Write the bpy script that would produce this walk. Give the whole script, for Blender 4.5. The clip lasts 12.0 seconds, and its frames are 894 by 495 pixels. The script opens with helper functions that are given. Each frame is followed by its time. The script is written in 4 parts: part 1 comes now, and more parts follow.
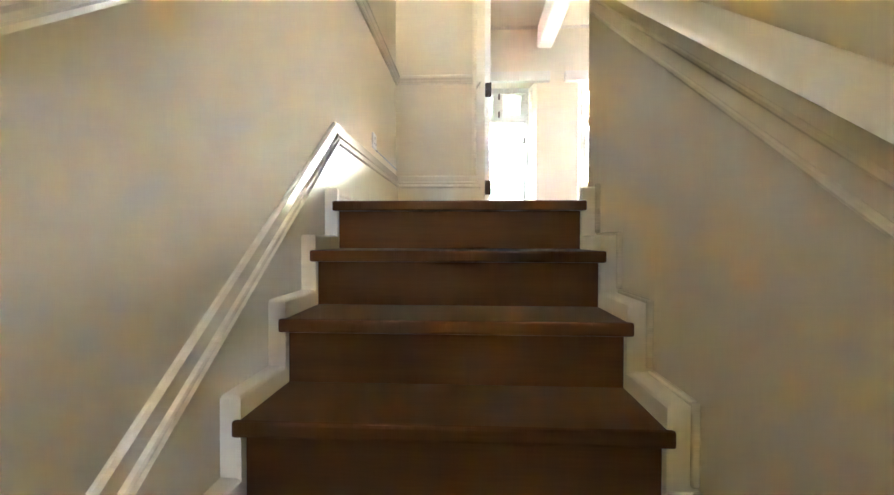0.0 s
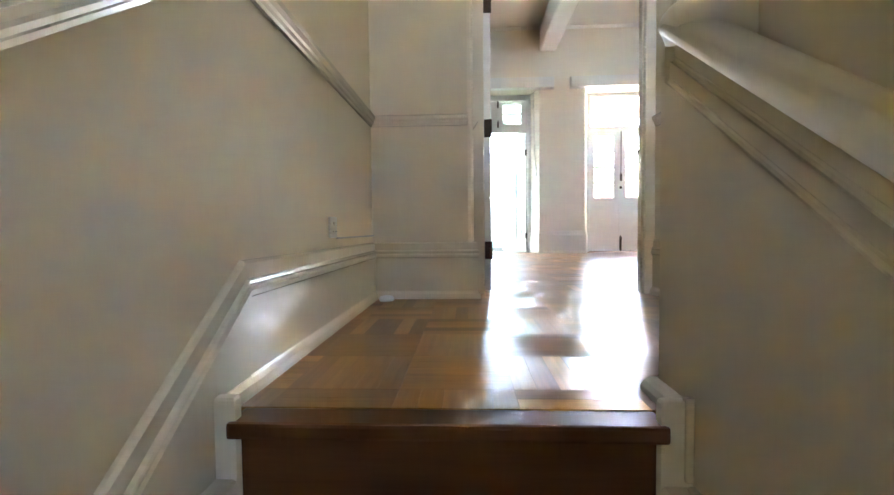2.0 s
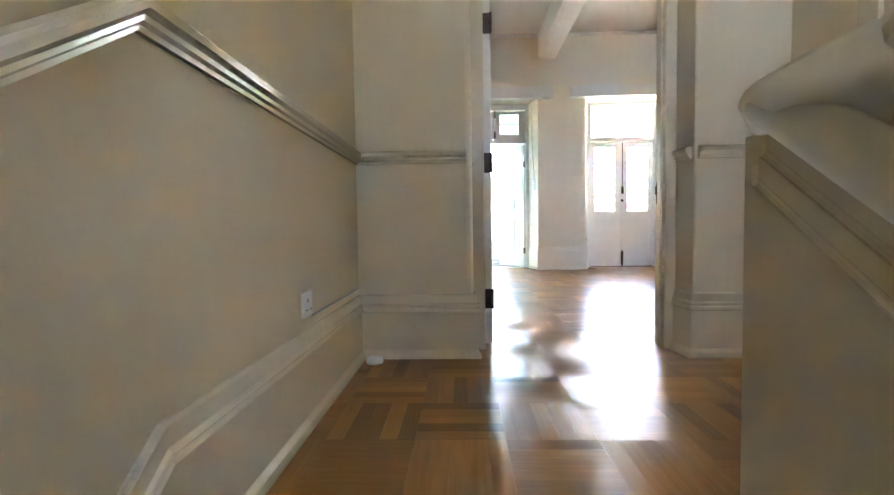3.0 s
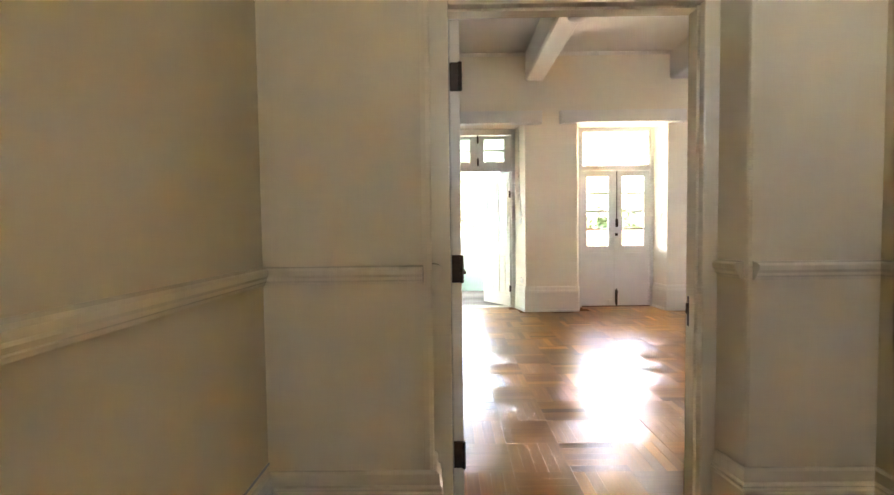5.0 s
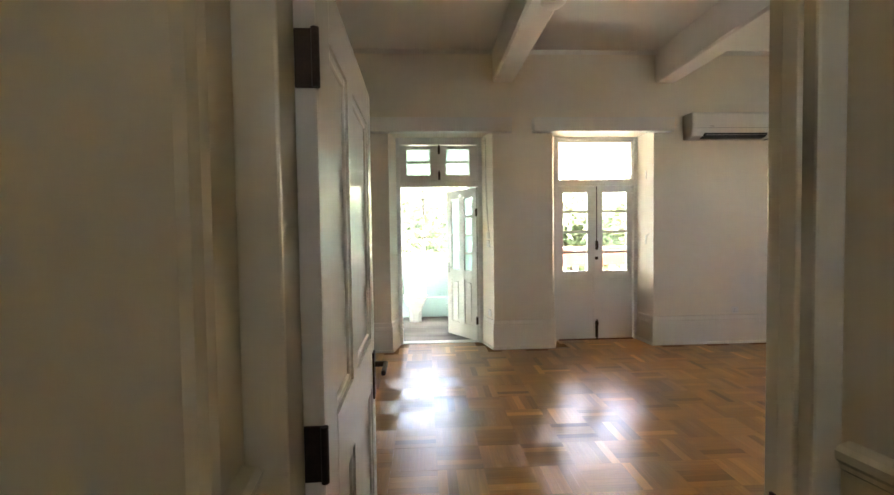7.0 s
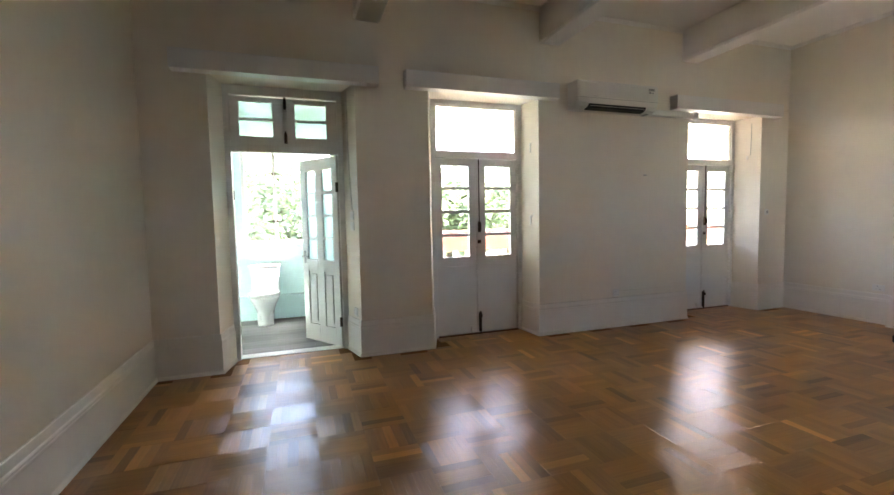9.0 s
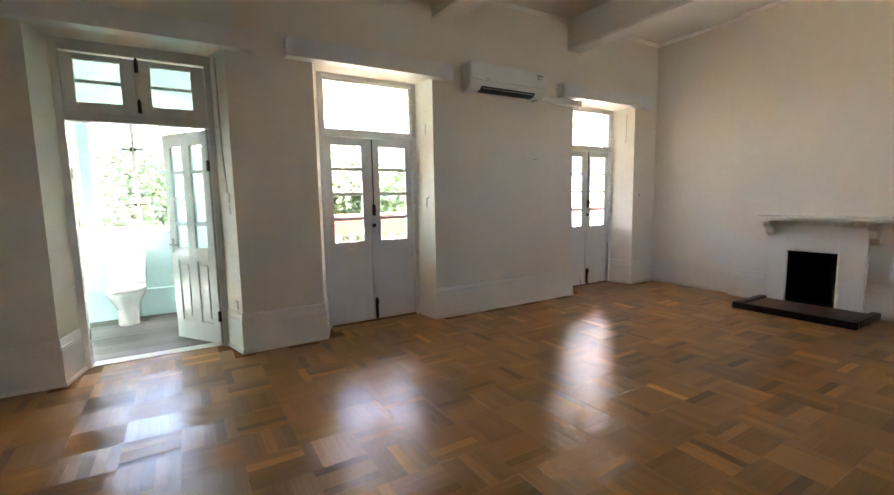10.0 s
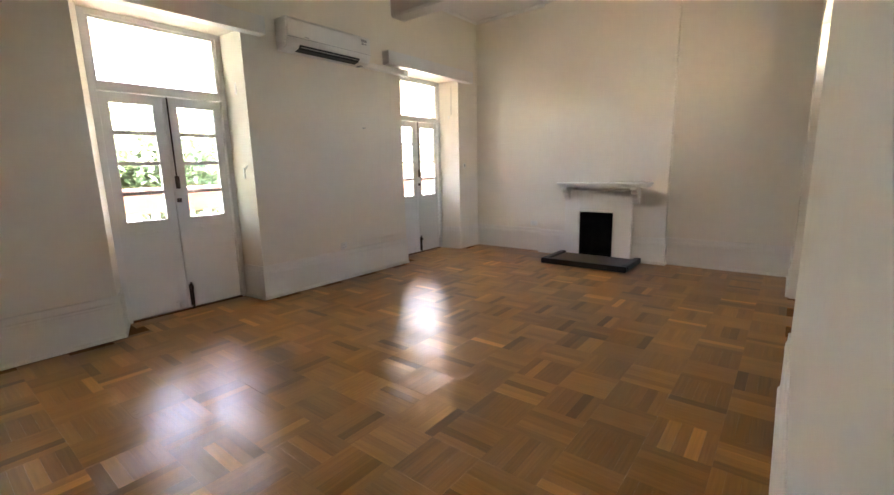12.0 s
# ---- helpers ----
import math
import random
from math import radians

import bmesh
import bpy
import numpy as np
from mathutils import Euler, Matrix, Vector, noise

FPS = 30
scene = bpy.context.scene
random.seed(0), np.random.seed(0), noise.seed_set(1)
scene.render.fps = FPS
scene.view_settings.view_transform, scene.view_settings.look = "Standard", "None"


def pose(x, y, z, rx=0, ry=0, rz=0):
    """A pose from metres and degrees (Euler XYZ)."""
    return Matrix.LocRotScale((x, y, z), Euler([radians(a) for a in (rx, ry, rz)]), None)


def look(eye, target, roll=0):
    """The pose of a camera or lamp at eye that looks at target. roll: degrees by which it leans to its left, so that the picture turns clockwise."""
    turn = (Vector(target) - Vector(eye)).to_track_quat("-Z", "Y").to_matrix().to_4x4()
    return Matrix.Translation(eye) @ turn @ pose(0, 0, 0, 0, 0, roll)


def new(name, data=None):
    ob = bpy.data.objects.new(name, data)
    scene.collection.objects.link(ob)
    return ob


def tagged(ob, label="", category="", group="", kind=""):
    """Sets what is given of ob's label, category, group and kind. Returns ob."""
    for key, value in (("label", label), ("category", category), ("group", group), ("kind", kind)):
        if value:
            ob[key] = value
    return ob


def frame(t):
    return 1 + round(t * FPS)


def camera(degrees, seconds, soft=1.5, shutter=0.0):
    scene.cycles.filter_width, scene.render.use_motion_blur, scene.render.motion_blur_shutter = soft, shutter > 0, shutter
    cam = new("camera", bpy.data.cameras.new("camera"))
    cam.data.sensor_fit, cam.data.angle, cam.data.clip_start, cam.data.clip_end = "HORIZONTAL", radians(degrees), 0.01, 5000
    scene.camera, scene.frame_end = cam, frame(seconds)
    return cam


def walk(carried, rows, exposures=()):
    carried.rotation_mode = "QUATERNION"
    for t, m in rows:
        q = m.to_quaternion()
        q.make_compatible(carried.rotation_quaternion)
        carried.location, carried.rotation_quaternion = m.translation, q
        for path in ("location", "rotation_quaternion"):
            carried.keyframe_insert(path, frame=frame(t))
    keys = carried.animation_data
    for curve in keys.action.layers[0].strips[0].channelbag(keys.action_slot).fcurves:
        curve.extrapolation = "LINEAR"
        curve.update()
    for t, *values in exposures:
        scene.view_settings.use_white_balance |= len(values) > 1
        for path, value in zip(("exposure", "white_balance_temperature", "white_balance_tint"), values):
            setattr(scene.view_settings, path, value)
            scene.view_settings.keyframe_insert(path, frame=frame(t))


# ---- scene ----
cam = camera(91.7, 12.0)
EXPOSURES = [(0.0, 8.85, 6750, 22), (1.0, 8.48, 6700, 23), (2.0, 7.75, 6150, 21), (2.5, 7.6, 5850, 20), (3.0, 7.5, 6300, 21), (5.0, 7.25, 7900, 24), (6.0, 7.0, 8000, 23), (6.5, 6.6, 8000, 22), (8.3, 5.5, 6900, 20), (9.5, 5.8, 6980, 20), (10.5, 5.8, 6980, 20), (11.0, 5.72, 7050, 21), (11.5, 6.05, 7200, 22), (12.0, 6.12, 7200, 22)]
PATH = [
    (0, (-0.003, 2.013, -0.137), (-0.106, 4.01, -0.176), 0.1),
    (0.5, (-0.012, 2.198, -0.007), (-0.121, 4.194, -0.065), -0.1),
    (1, (0.029, 2.393, 0.138), (-0.084, 4.389, 0.07), -0.4),
    (1.5, (-0.001, 2.535, 0.275), (-0.107, 4.53, 0.199), -0.6),
    (2, (0.008, 2.691, 0.395), (-0.087, 4.688, 0.314), -0.6),
    (2.5, (-0.002, 2.842, 0.517), (-0.089, 4.838, 0.431), -0.8),
    (3, (-0.008, 2.99, 0.659), (-0.08, 4.987, 0.573), -0.8),
    (3.2, (-0.009, 3.066, 0.685), (-0.063, 5.063, 0.612), -0.9),
    (4.8, (0.108, 3.631, 1.138), (0.08, 5.629, 1.057), -0.8),
    (5, (0.109, 3.688, 1.175), (0.096, 5.686, 1.095), -0.7),
    (5.5, (0.142, 3.891, 1.272), (0.149, 5.89, 1.205), -0.7),
    (6, (0.224, 4.126, 1.346), (0.26, 6.124, 1.266), -0.9),
    (6.5, (0.304, 4.346, 1.462), (0.375, 6.343, 1.394), -0.9),
    (8.3, (0.507, 5.263, 1.355), (0.832, 7.235, 1.266), -1.0),
    (8.5, (0.548, 5.374, 1.352), (0.955, 7.33, 1.255), -1.1),
    (9, (0.633, 5.55, 1.353), (1.273, 7.44, 1.22), -1.1),
    (9.5, (0.753, 5.607, 1.332), (1.591, 7.415, 1.161), -1.1),
    (10, (0.801, 5.62, 1.349), (1.824, 7.325, 1.13), -1.1),
    (10.5, (0.834, 5.627, 1.346), (2.035, 7.205, 1.082), -1.1),
    (11, (0.866, 5.619, 1.343), (2.222, 7.057, 1.043), -1.1),
    (11.5, (0.889, 5.613, 1.346), (2.358, 6.929, 1.009), -1.2),
    (12, (0.912, 5.582, 1.33), (2.452, 6.806, 0.968), -1.3),
]
walk(cam, [(t, look(eye, target, roll)) for t, eye, target, roll in PATH], EXPOSURES)

# ---- world, sun, exposure ----
SUN_AZ, SUN_EL = radians(62), radians(43)
world = bpy.data.worlds.new("world")
scene.world = world
world.use_nodes = True
wn = world.node_tree.nodes
sky = wn.new("ShaderNodeTexSky")
sky.sky_type, sky.sun_disc = "NISHITA", False
sky.sun_elevation, sky.sun_rotation = SUN_EL, SUN_AZ
sky.air_density, sky.dust_density = 1.0, 1.2
world.node_tree.links.new(sky.outputs[0], wn["Background"].inputs[0])
wn["Background"].inputs[1].default_value = 0.11
sun = new("sun", bpy.data.lights.new("sun", "SUN"))
sun.data.energy, sun.data.angle, sun.data.color = 5.0, radians(0.6), (1.0, 0.97, 0.92)
sd = Vector((math.sin(SUN_AZ) * math.cos(SUN_EL), math.cos(SUN_AZ) * math.cos(SUN_EL), math.sin(SUN_EL)))
sun.matrix_world = look(sd * 30, (0, 0, 0))


# ---- materials ----
def material(name, colour, rough=0.5, metal=0.0, spread=0.06, scale=6.0, bump=0.0, bump_scale=60.0, stretch=(1, 1, 1), coat=0.0, rough_var=0.0, per_piece=0.0, island=False, trans=0.0, gloss=0.5, grain=1.0):
    """Paint, wood, metal or stone with two scales of variation in colour and a fine relief."""
    m = bpy.data.materials.new(name)
    m.use_nodes = True
    nt = m.node_tree
    n, l = nt.nodes, nt.links
    b = n["Principled BSDF"]
    b.inputs["Roughness"].default_value, b.inputs["Metallic"].default_value = rough, metal
    b.inputs["Coat Weight"].default_value, b.inputs["Coat Roughness"].default_value = coat, 0.12
    b.inputs["Transmission Weight"].default_value = trans
    b.inputs["Specular IOR Level"].default_value = gloss
    tc = n.new("ShaderNodeTexCoord")
    mp = n.new("ShaderNodeMapping")
    mp.inputs["Scale"].default_value = stretch
    l.new(tc.outputs["Object"], mp.inputs[0])
    n1, n2 = n.new("ShaderNodeTexNoise"), n.new("ShaderNodeTexNoise")
    n1.inputs["Scale"].default_value, n2.inputs["Scale"].default_value = scale, scale * 9
    n1.inputs["Detail"].default_value = n2.inputs["Detail"].default_value = 4
    for q in (n1, n2):
        l.new(mp.outputs[0], q.inputs["Vector"])
    add = n.new("ShaderNodeMath")
    add.operation = "MULTIPLY_ADD"
    add.inputs[1].default_value = 0.5
    l.new(n2.outputs[0], add.inputs[0])
    l.new(n1.outputs[0], add.inputs[2])
    last = add.outputs[0]
    if grain < 1:
        soft = n.new("ShaderNodeMath")
        soft.operation = "MULTIPLY_ADD"
        soft.inputs[1].default_value, soft.inputs[2].default_value = grain, 0.75 * (1 - grain)
        l.new(last, soft.inputs[0])
        last = soft.outputs[0]
    if per_piece:
        if island:
            rnd = n.new("ShaderNodeNewGeometry").outputs["Random Per Island"]
        else:
            rnd = n.new("ShaderNodeObjectInfo").outputs["Random"]
        pa = n.new("ShaderNodeMath")
        pa.operation = "MULTIPLY_ADD"
        pa.inputs[1].default_value = per_piece
        l.new(rnd, pa.inputs[0])
        l.new(last, pa.inputs[2])
        off = n.new("ShaderNodeMath")
        off.operation = "SUBTRACT"
        off.inputs[1].default_value = per_piece * 0.5
        l.new(pa.outputs[0], off.inputs[0])
        last = off.outputs[0]
    mr = n.new("ShaderNodeMapRange")
    mr.inputs[1].default_value, mr.inputs[2].default_value = 0.35, 1.15
    mr.inputs[3].default_value, mr.inputs[4].default_value = 1 - spread * 2, 1 + spread * 2
    l.new(last, mr.inputs[0])
    mul = n.new("ShaderNodeMix")
    mul.data_type, mul.blend_type = "RGBA", "MULTIPLY"
    mul.inputs[0].default_value = 1.0
    mul.inputs[6].default_value = (*colour, 1)
    l.new(mr.outputs[0], mul.inputs[7])
    l.new(mul.outputs[2], b.inputs["Base Color"])
    if rough_var:
        rr = n.new("ShaderNodeMapRange")
        rr.inputs[1].default_value, rr.inputs[2].default_value = 0.35, 1.15
        rr.inputs[3].default_value, rr.inputs[4].default_value = max(0.02, rough - rough_var), rough + rough_var
        l.new(last, rr.inputs[0])
        l.new(rr.outputs[0], b.inputs["Roughness"])
    if bump:
        n3 = n.new("ShaderNodeTexNoise")
        n3.inputs["Scale"].default_value, n3.inputs["Detail"].default_value = bump_scale, 3
        l.new(mp.outputs[0], n3.inputs["Vector"])
        bp = n.new("ShaderNodeBump")
        bp.inputs["Strength"].default_value, bp.inputs["Distance"].default_value = bump, 0.004
        l.new(n3.outputs[0], bp.inputs["Height"])
        l.new(bp.outputs[0], b.inputs["Normal"])
        if coat:
            l.new(bp.outputs[0], b.inputs["Coat Normal"])
    return m


def glass(name, colour=(1, 1, 1), rough=0.0):
    m = bpy.data.materials.new(name)
    m.use_nodes = True
    b = m.node_tree.nodes["Principled BSDF"]
    b.inputs["Base Color"].default_value = (*colour, 1)
    b.inputs["Transmission Weight"].default_value, b.inputs["Roughness"].default_value, b.inputs["IOR"].default_value = 1.0, rough, 1.45
    return m


M_ROOM = material("room_wall_paint", (0.83, 0.775, 0.675), 0.7, spread=0.02, scale=1.3, bump=0.25, bump_scale=35)
M_HALL = material("hall_wall_paint", (0.75, 0.64, 0.45), 0.6, spread=0.02, scale=1.3, bump=0.25, bump_scale=30)
M_CEIL = material("ceiling_paint", (0.84, 0.82, 0.78), 0.7, spread=0.02, scale=1.0, bump=0.2, bump_scale=40)
M_TRIM = material("gloss_white_paint", (0.84, 0.805, 0.735), 0.38, gloss=0.4, spread=0.02, scale=3, bump=0.18, bump_scale=28)
M_HTRIM = material("gloss_cream_paint", (0.765, 0.67, 0.495), 0.27, spread=0.02, scale=3, bump=0.22, bump_scale=28, coat=0.2)
M_RAIL = material("satin_cream_paint", (0.77, 0.685, 0.525), 0.48, spread=0.02, scale=3, bump=0.2, bump_scale=24)
M_LEAFDOOR = material("glossy_door_paint", (0.80, 0.76, 0.68), 0.22, gloss=0.28, spread=0.02, scale=3, bump=0.06, bump_scale=14)
M_DOORS = material("satin_white_paint", (0.80, 0.79, 0.765), 0.3, spread=0.02, scale=4, bump=0.12, bump_scale=30)
M_STAIR = material("dark_stair_wood", (0.135, 0.050, 0.014), 0.36, gloss=0.13, grain=0.5, spread=0.22, scale=2.2, bump=0.12, bump_scale=30, stretch=(0.6, 9, 9), rough_var=0.05)
WOOD, WOOD_B = (0.385, 0.175, 0.049), (0.325, 0.145, 0.039)
SQ, GX, GY, NS = 0.285, 0.69, 6.03, 5        # side of a parquet square, one corner of the grid, strips in a square


def parquet(name, colour, across, island):
    """Varnished strip wood: tone by square and by strip, grain along the strip, gloss drawn out across it."""
    m = bpy.data.materials.new(name)
    m.use_nodes = True
    n, l = m.node_tree.nodes, m.node_tree.links
    b = n["Principled BSDF"]
    geo = n.new("ShaderNodeNewGeometry")

    def math_node(op, x, y):
        q = n.new("ShaderNodeMath")
        q.operation = op
        for k, v in enumerate((x, y)):
            if isinstance(v, (int, float)):
                q.inputs[k].default_value = v
            else:
                l.new(v, q.inputs[k])
        return q.outputs[0]

    def noise_node(scale, stretch, detail=4):
        mp, q = n.new("ShaderNodeMapping"), n.new("ShaderNodeTexNoise")
        mp.inputs["Scale"].default_value = stretch
        q.inputs["Scale"].default_value, q.inputs["Detail"].default_value = scale, detail
        l.new(geo.outputs["Position"], mp.inputs[0])
        l.new(mp.outputs[0], q.inputs["Vector"])
        return q.outputs[0]

    cell = n.new("ShaderNodeVectorMath")
    cell.operation = "SUBTRACT"
    cell.inputs[1].default_value = (GX, GY, 0)
    l.new(geo.outputs["Position"], cell.inputs[0])
    snap = n.new("ShaderNodeVectorMath")
    snap.operation = "SCALE"
    snap.inputs["Scale"].default_value = 1 / SQ
    l.new(cell.outputs[0], snap.inputs[0])
    low = n.new("ShaderNodeVectorMath")
    low.operation = "FLOOR"
    l.new(snap.outputs[0], low.inputs[0])
    white = n.new("ShaderNodeTexWhiteNoise")
    white.noise_dimensions = "2D"
    l.new(low.outputs[0], white.inputs["Vector"])
    strip = geo.outputs["Random Per Island"] if island else n.new("ShaderNodeObjectInfo").outputs["Random"]
    ramp = n.new("ShaderNodeValToRGB")
    els = ramp.color_ramp.elements
    els[0].position, els[0].color = 0.0, (0.27, 0.27, 0.27, 1)
    els[1].position, els[1].color = 1.0, (0.86, 0.86, 0.86, 1)
    for at, v in ((0.10, 0.41), (0.25, 0.48), (0.80, 0.53), (0.94, 0.60)):
        els.new(at).color = (v, v, v, 1)
    l.new(strip, ramp.inputs[0])
    square = math_node("ADD", math_node("MULTIPLY", white.outputs["Value"], 0.36), 0.82)
    along = (1.2, 26, 1) if across else (26, 1.2, 1)
    grain = math_node("ADD", math_node("MULTIPLY", noise_node(3.0, along), 0.55), 0.72)
    blotch = math_node("ADD", math_node("MULTIPLY", noise_node(1.1, (1, 1, 1)), 0.3), 0.85)
    tone = math_node("MULTIPLY", math_node("MULTIPLY", ramp.outputs[0], 2.0), math_node("MULTIPLY", math_node("MULTIPLY", square, grain), blotch))
    mul = n.new("ShaderNodeMix")
    mul.data_type, mul.blend_type = "RGBA", "MULTIPLY"
    mul.inputs[0].default_value = 1.0
    mul.inputs[6].default_value = (*colour, 1)
    l.new(tone, mul.inputs[7])
    l.new(mul.outputs[2], b.inputs["Base Color"])
    l.new(math_node("ADD", math_node("MULTIPLY", white.outputs["Value"], 0.02), math_node("ADD", math_node("MULTIPLY", noise_node(7.0, (1, 1, 1)), 0.05), 0.285 if across else 0.268)), b.inputs["Roughness"])
    b.inputs["Specular IOR Level"].default_value = 0.36
    b.inputs["Anisotropic"].default_value = 0.6
    tan = n.new("ShaderNodeCombineXYZ")
    tan.inputs[1 if across else 0].default_value = 1.0
    l.new(tan.outputs[0], b.inputs["Tangent"])
    bp = n.new("ShaderNodeBump")
    bp.inputs["Strength"].default_value, bp.inputs["Distance"].default_value = 0.16, 0.004
    l.new(math_node("ADD", noise_node(9.0, (1, 1, 1), 2), math_node("MULTIPLY", noise_node(6.0, along, 2), 0.35)), bp.inputs["Height"])
    l.new(bp.outputs[0], b.inputs["Normal"])
    return m


# sheen that turns with the grain is put into two wood colours
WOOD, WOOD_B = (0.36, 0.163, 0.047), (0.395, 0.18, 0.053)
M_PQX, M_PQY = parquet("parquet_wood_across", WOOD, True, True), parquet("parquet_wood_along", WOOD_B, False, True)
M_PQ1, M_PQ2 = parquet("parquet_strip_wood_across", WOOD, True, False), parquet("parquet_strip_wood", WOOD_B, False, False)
M_JOINT = material("parquet_joint", (0.21, 0.097, 0.032), 0.7, gloss=0.1, spread=0.1)
M_IRON = material("dark_bronze_metal", (0.055, 0.035, 0.025), 0.45, metal=0.7, spread=0.2, scale=20, bump=0.2)
M_STEEL = material("steel", (0.45, 0.45, 0.44), 0.3, metal=1.0, spread=0.05)
M_PLASTIC = material("white_plastic", (0.80, 0.79, 0.75), 0.35, spread=0.01)
M_GREYP = material("grey_plastic", (0.35, 0.35, 0.34), 0.4, spread=0.03)
M_BLACK = material("black_plastic", (0.012, 0.012, 0.013), 0.5, spread=0.05)
M_SOOT = material("sooty_brick", (0.006, 0.0055, 0.005), 0.95, gloss=0.05, spread=0.3, scale=12, bump=0.5)
M_HEARTH = material("dark_hearth_tile", (0.018, 0.010, 0.008), 0.30, gloss=0.25, spread=0.2, scale=9, bump=0.15)
M_HEARTHTOP = material("brown_hearth_tile", (0.115, 0.066, 0.048), 0.38, gloss=0.3, spread=0.15, scale=8, bump=0.15)
M_MINT = material("bathroom_wall_paint", (0.56, 0.76, 0.745), 0.4, spread=0.02, scale=2)
M_CERAMIC = material("white_ceramic", (0.80, 0.81, 0.81), 0.08, spread=0.01, coat=0.5)
M_VINYL = material("grey_floor_plank", (0.17, 0.165, 0.16), 0.6, gloss=0.1, spread=0.22, scale=3, bump=0.12, bump_scale=30, stretch=(1, 8, 1), per_piece=0.7)
M_TERRA = material("pink_balcony_paint", (0.32, 0.11, 0.075), 0.6, spread=0.08, scale=4, bump=0.2)
M_STONE = material("pale_balcony_render", (0.78, 0.76, 0.72), 0.7, spread=0.06, scale=3, bump=0.3)
M_TILE = material("balcony_floor_tile", (0.42, 0.36, 0.31), 0.6, spread=0.1, scale=4, bump=0.2)
M_SOFFIT = material("yellow_cream_soffit", (0.79, 0.765, 0.66), 0.7, spread=0.04, scale=2)
M_GROUND = material("grass_ground", (0.10, 0.105, 0.065), 0.9, spread=0.3, scale=0.4, bump=0.5, bump_scale=4)
M_BARK = material("bark", (0.13, 0.10, 0.075), 0.9, spread=0.3, scale=6, bump=0.7, bump_scale=20)
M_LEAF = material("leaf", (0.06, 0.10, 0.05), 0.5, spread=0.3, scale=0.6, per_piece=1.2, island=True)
# far leaves are paler, distance haze put into their colour
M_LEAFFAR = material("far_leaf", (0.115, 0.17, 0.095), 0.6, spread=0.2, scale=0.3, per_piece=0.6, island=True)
for m in (M_LEAF, M_LEAFFAR):
    n, l = m.node_tree.nodes, m.node_tree.links
    tr, mx = n.new("ShaderNodeBsdfTranslucent"), n.new("ShaderNodeMixShader")
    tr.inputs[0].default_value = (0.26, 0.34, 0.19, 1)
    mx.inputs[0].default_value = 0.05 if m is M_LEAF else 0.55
    l.new(n["Principled BSDF"].outputs[0], mx.inputs[1])
    l.new(tr.outputs[0], mx.inputs[2])
    l.new(mx.outputs[0], n["Material Output"].inputs[0])
M_GLASS = glass("clear_glass")
M_FROST = glass("frosted_mint_glass", (0.60, 0.87, 0.82), 0.45)


# ---- mesh helpers ----
def finish(name, bm, mat, parent=None, smooth=False):
    me = bpy.data.meshes.new(name)
    bm.normal_update()
    bm.to_mesh(me)
    bm.free()
    if smooth:
        for p in me.polygons:
            p.use_smooth = True
    for m in mat if isinstance(mat, (list, tuple)) else [mat]:
        me.materials.append(m)
    ob = new(name, me)
    if parent:
        ob.parent = parent
    return ob


def part(name, bm, mat, parent, label="", smooth=False):
    ob = finish(name, bm, mat, parent, smooth)
    return tagged(ob, label) if label else ob


def thing(name, label, category, at=(0, 0, 0), turn=0, group="", kind=""):
    ob = new(name)
    ob.matrix_basis = pose(*at, 0, 0, turn)
    ob.empty_display_size = 0.1
    return tagged(ob, label, category, group, kind)


def structure(name, bm, mat, label="", category="", smooth=False):
    return tagged(finish(name, bm, mat, None, smooth), label or name.replace("_", " "), category or name.split("_")[0], "", "structure")


def box(bm, x0, y0, z0, x1, y1, z1, bevel=0.0, seg=2):
    vs = [bm.verts.new(p) for p in ((x0, y0, z0), (x1, y0, z0), (x1, y1, z0), (x0, y1, z0), (x0, y0, z1), (x1, y0, z1), (x1, y1, z1), (x0, y1, z1))]
    fs = [bm.faces.new([vs[i] for i in f]) for f in ((3, 2, 1, 0), (4, 5, 6, 7), (0, 1, 5, 4), (1, 2, 6, 5), (2, 3, 7, 6), (3, 0, 4, 7))]
    if bevel:
        es = list({e for f in fs for e in f.edges})
        bmesh.ops.bevel(bm, geom=es, offset=bevel, segments=seg, profile=0.6, affect="EDGES")
    return bm


def B(*a, **k):
    return box(bmesh.new(), *a, **k)


def prism(bm, pts, axis, a, b):
    """A polygon of (u, v) pushed from a to b along an axis: z takes (x, y), x takes (y, z), y takes (x, z)."""
    put = {"z": lambda p, h: (p[0], p[1], h), "x": lambda p, h: (h, p[0], p[1]), "y": lambda p, h: (p[0], h, p[1])}[axis]
    lo, hi = [bm.verts.new(put(p, a)) for p in pts], [bm.verts.new(put(p, b)) for p in pts]
    n = len(pts)
    fs = [bm.faces.new(lo[::-1]), bm.faces.new(hi)] + [bm.faces.new((lo[i], lo[(i + 1) % n], hi[(i + 1) % n], hi[i])) for i in range(n)]
    bmesh.ops.recalc_face_normals(bm, faces=fs)
    return bm


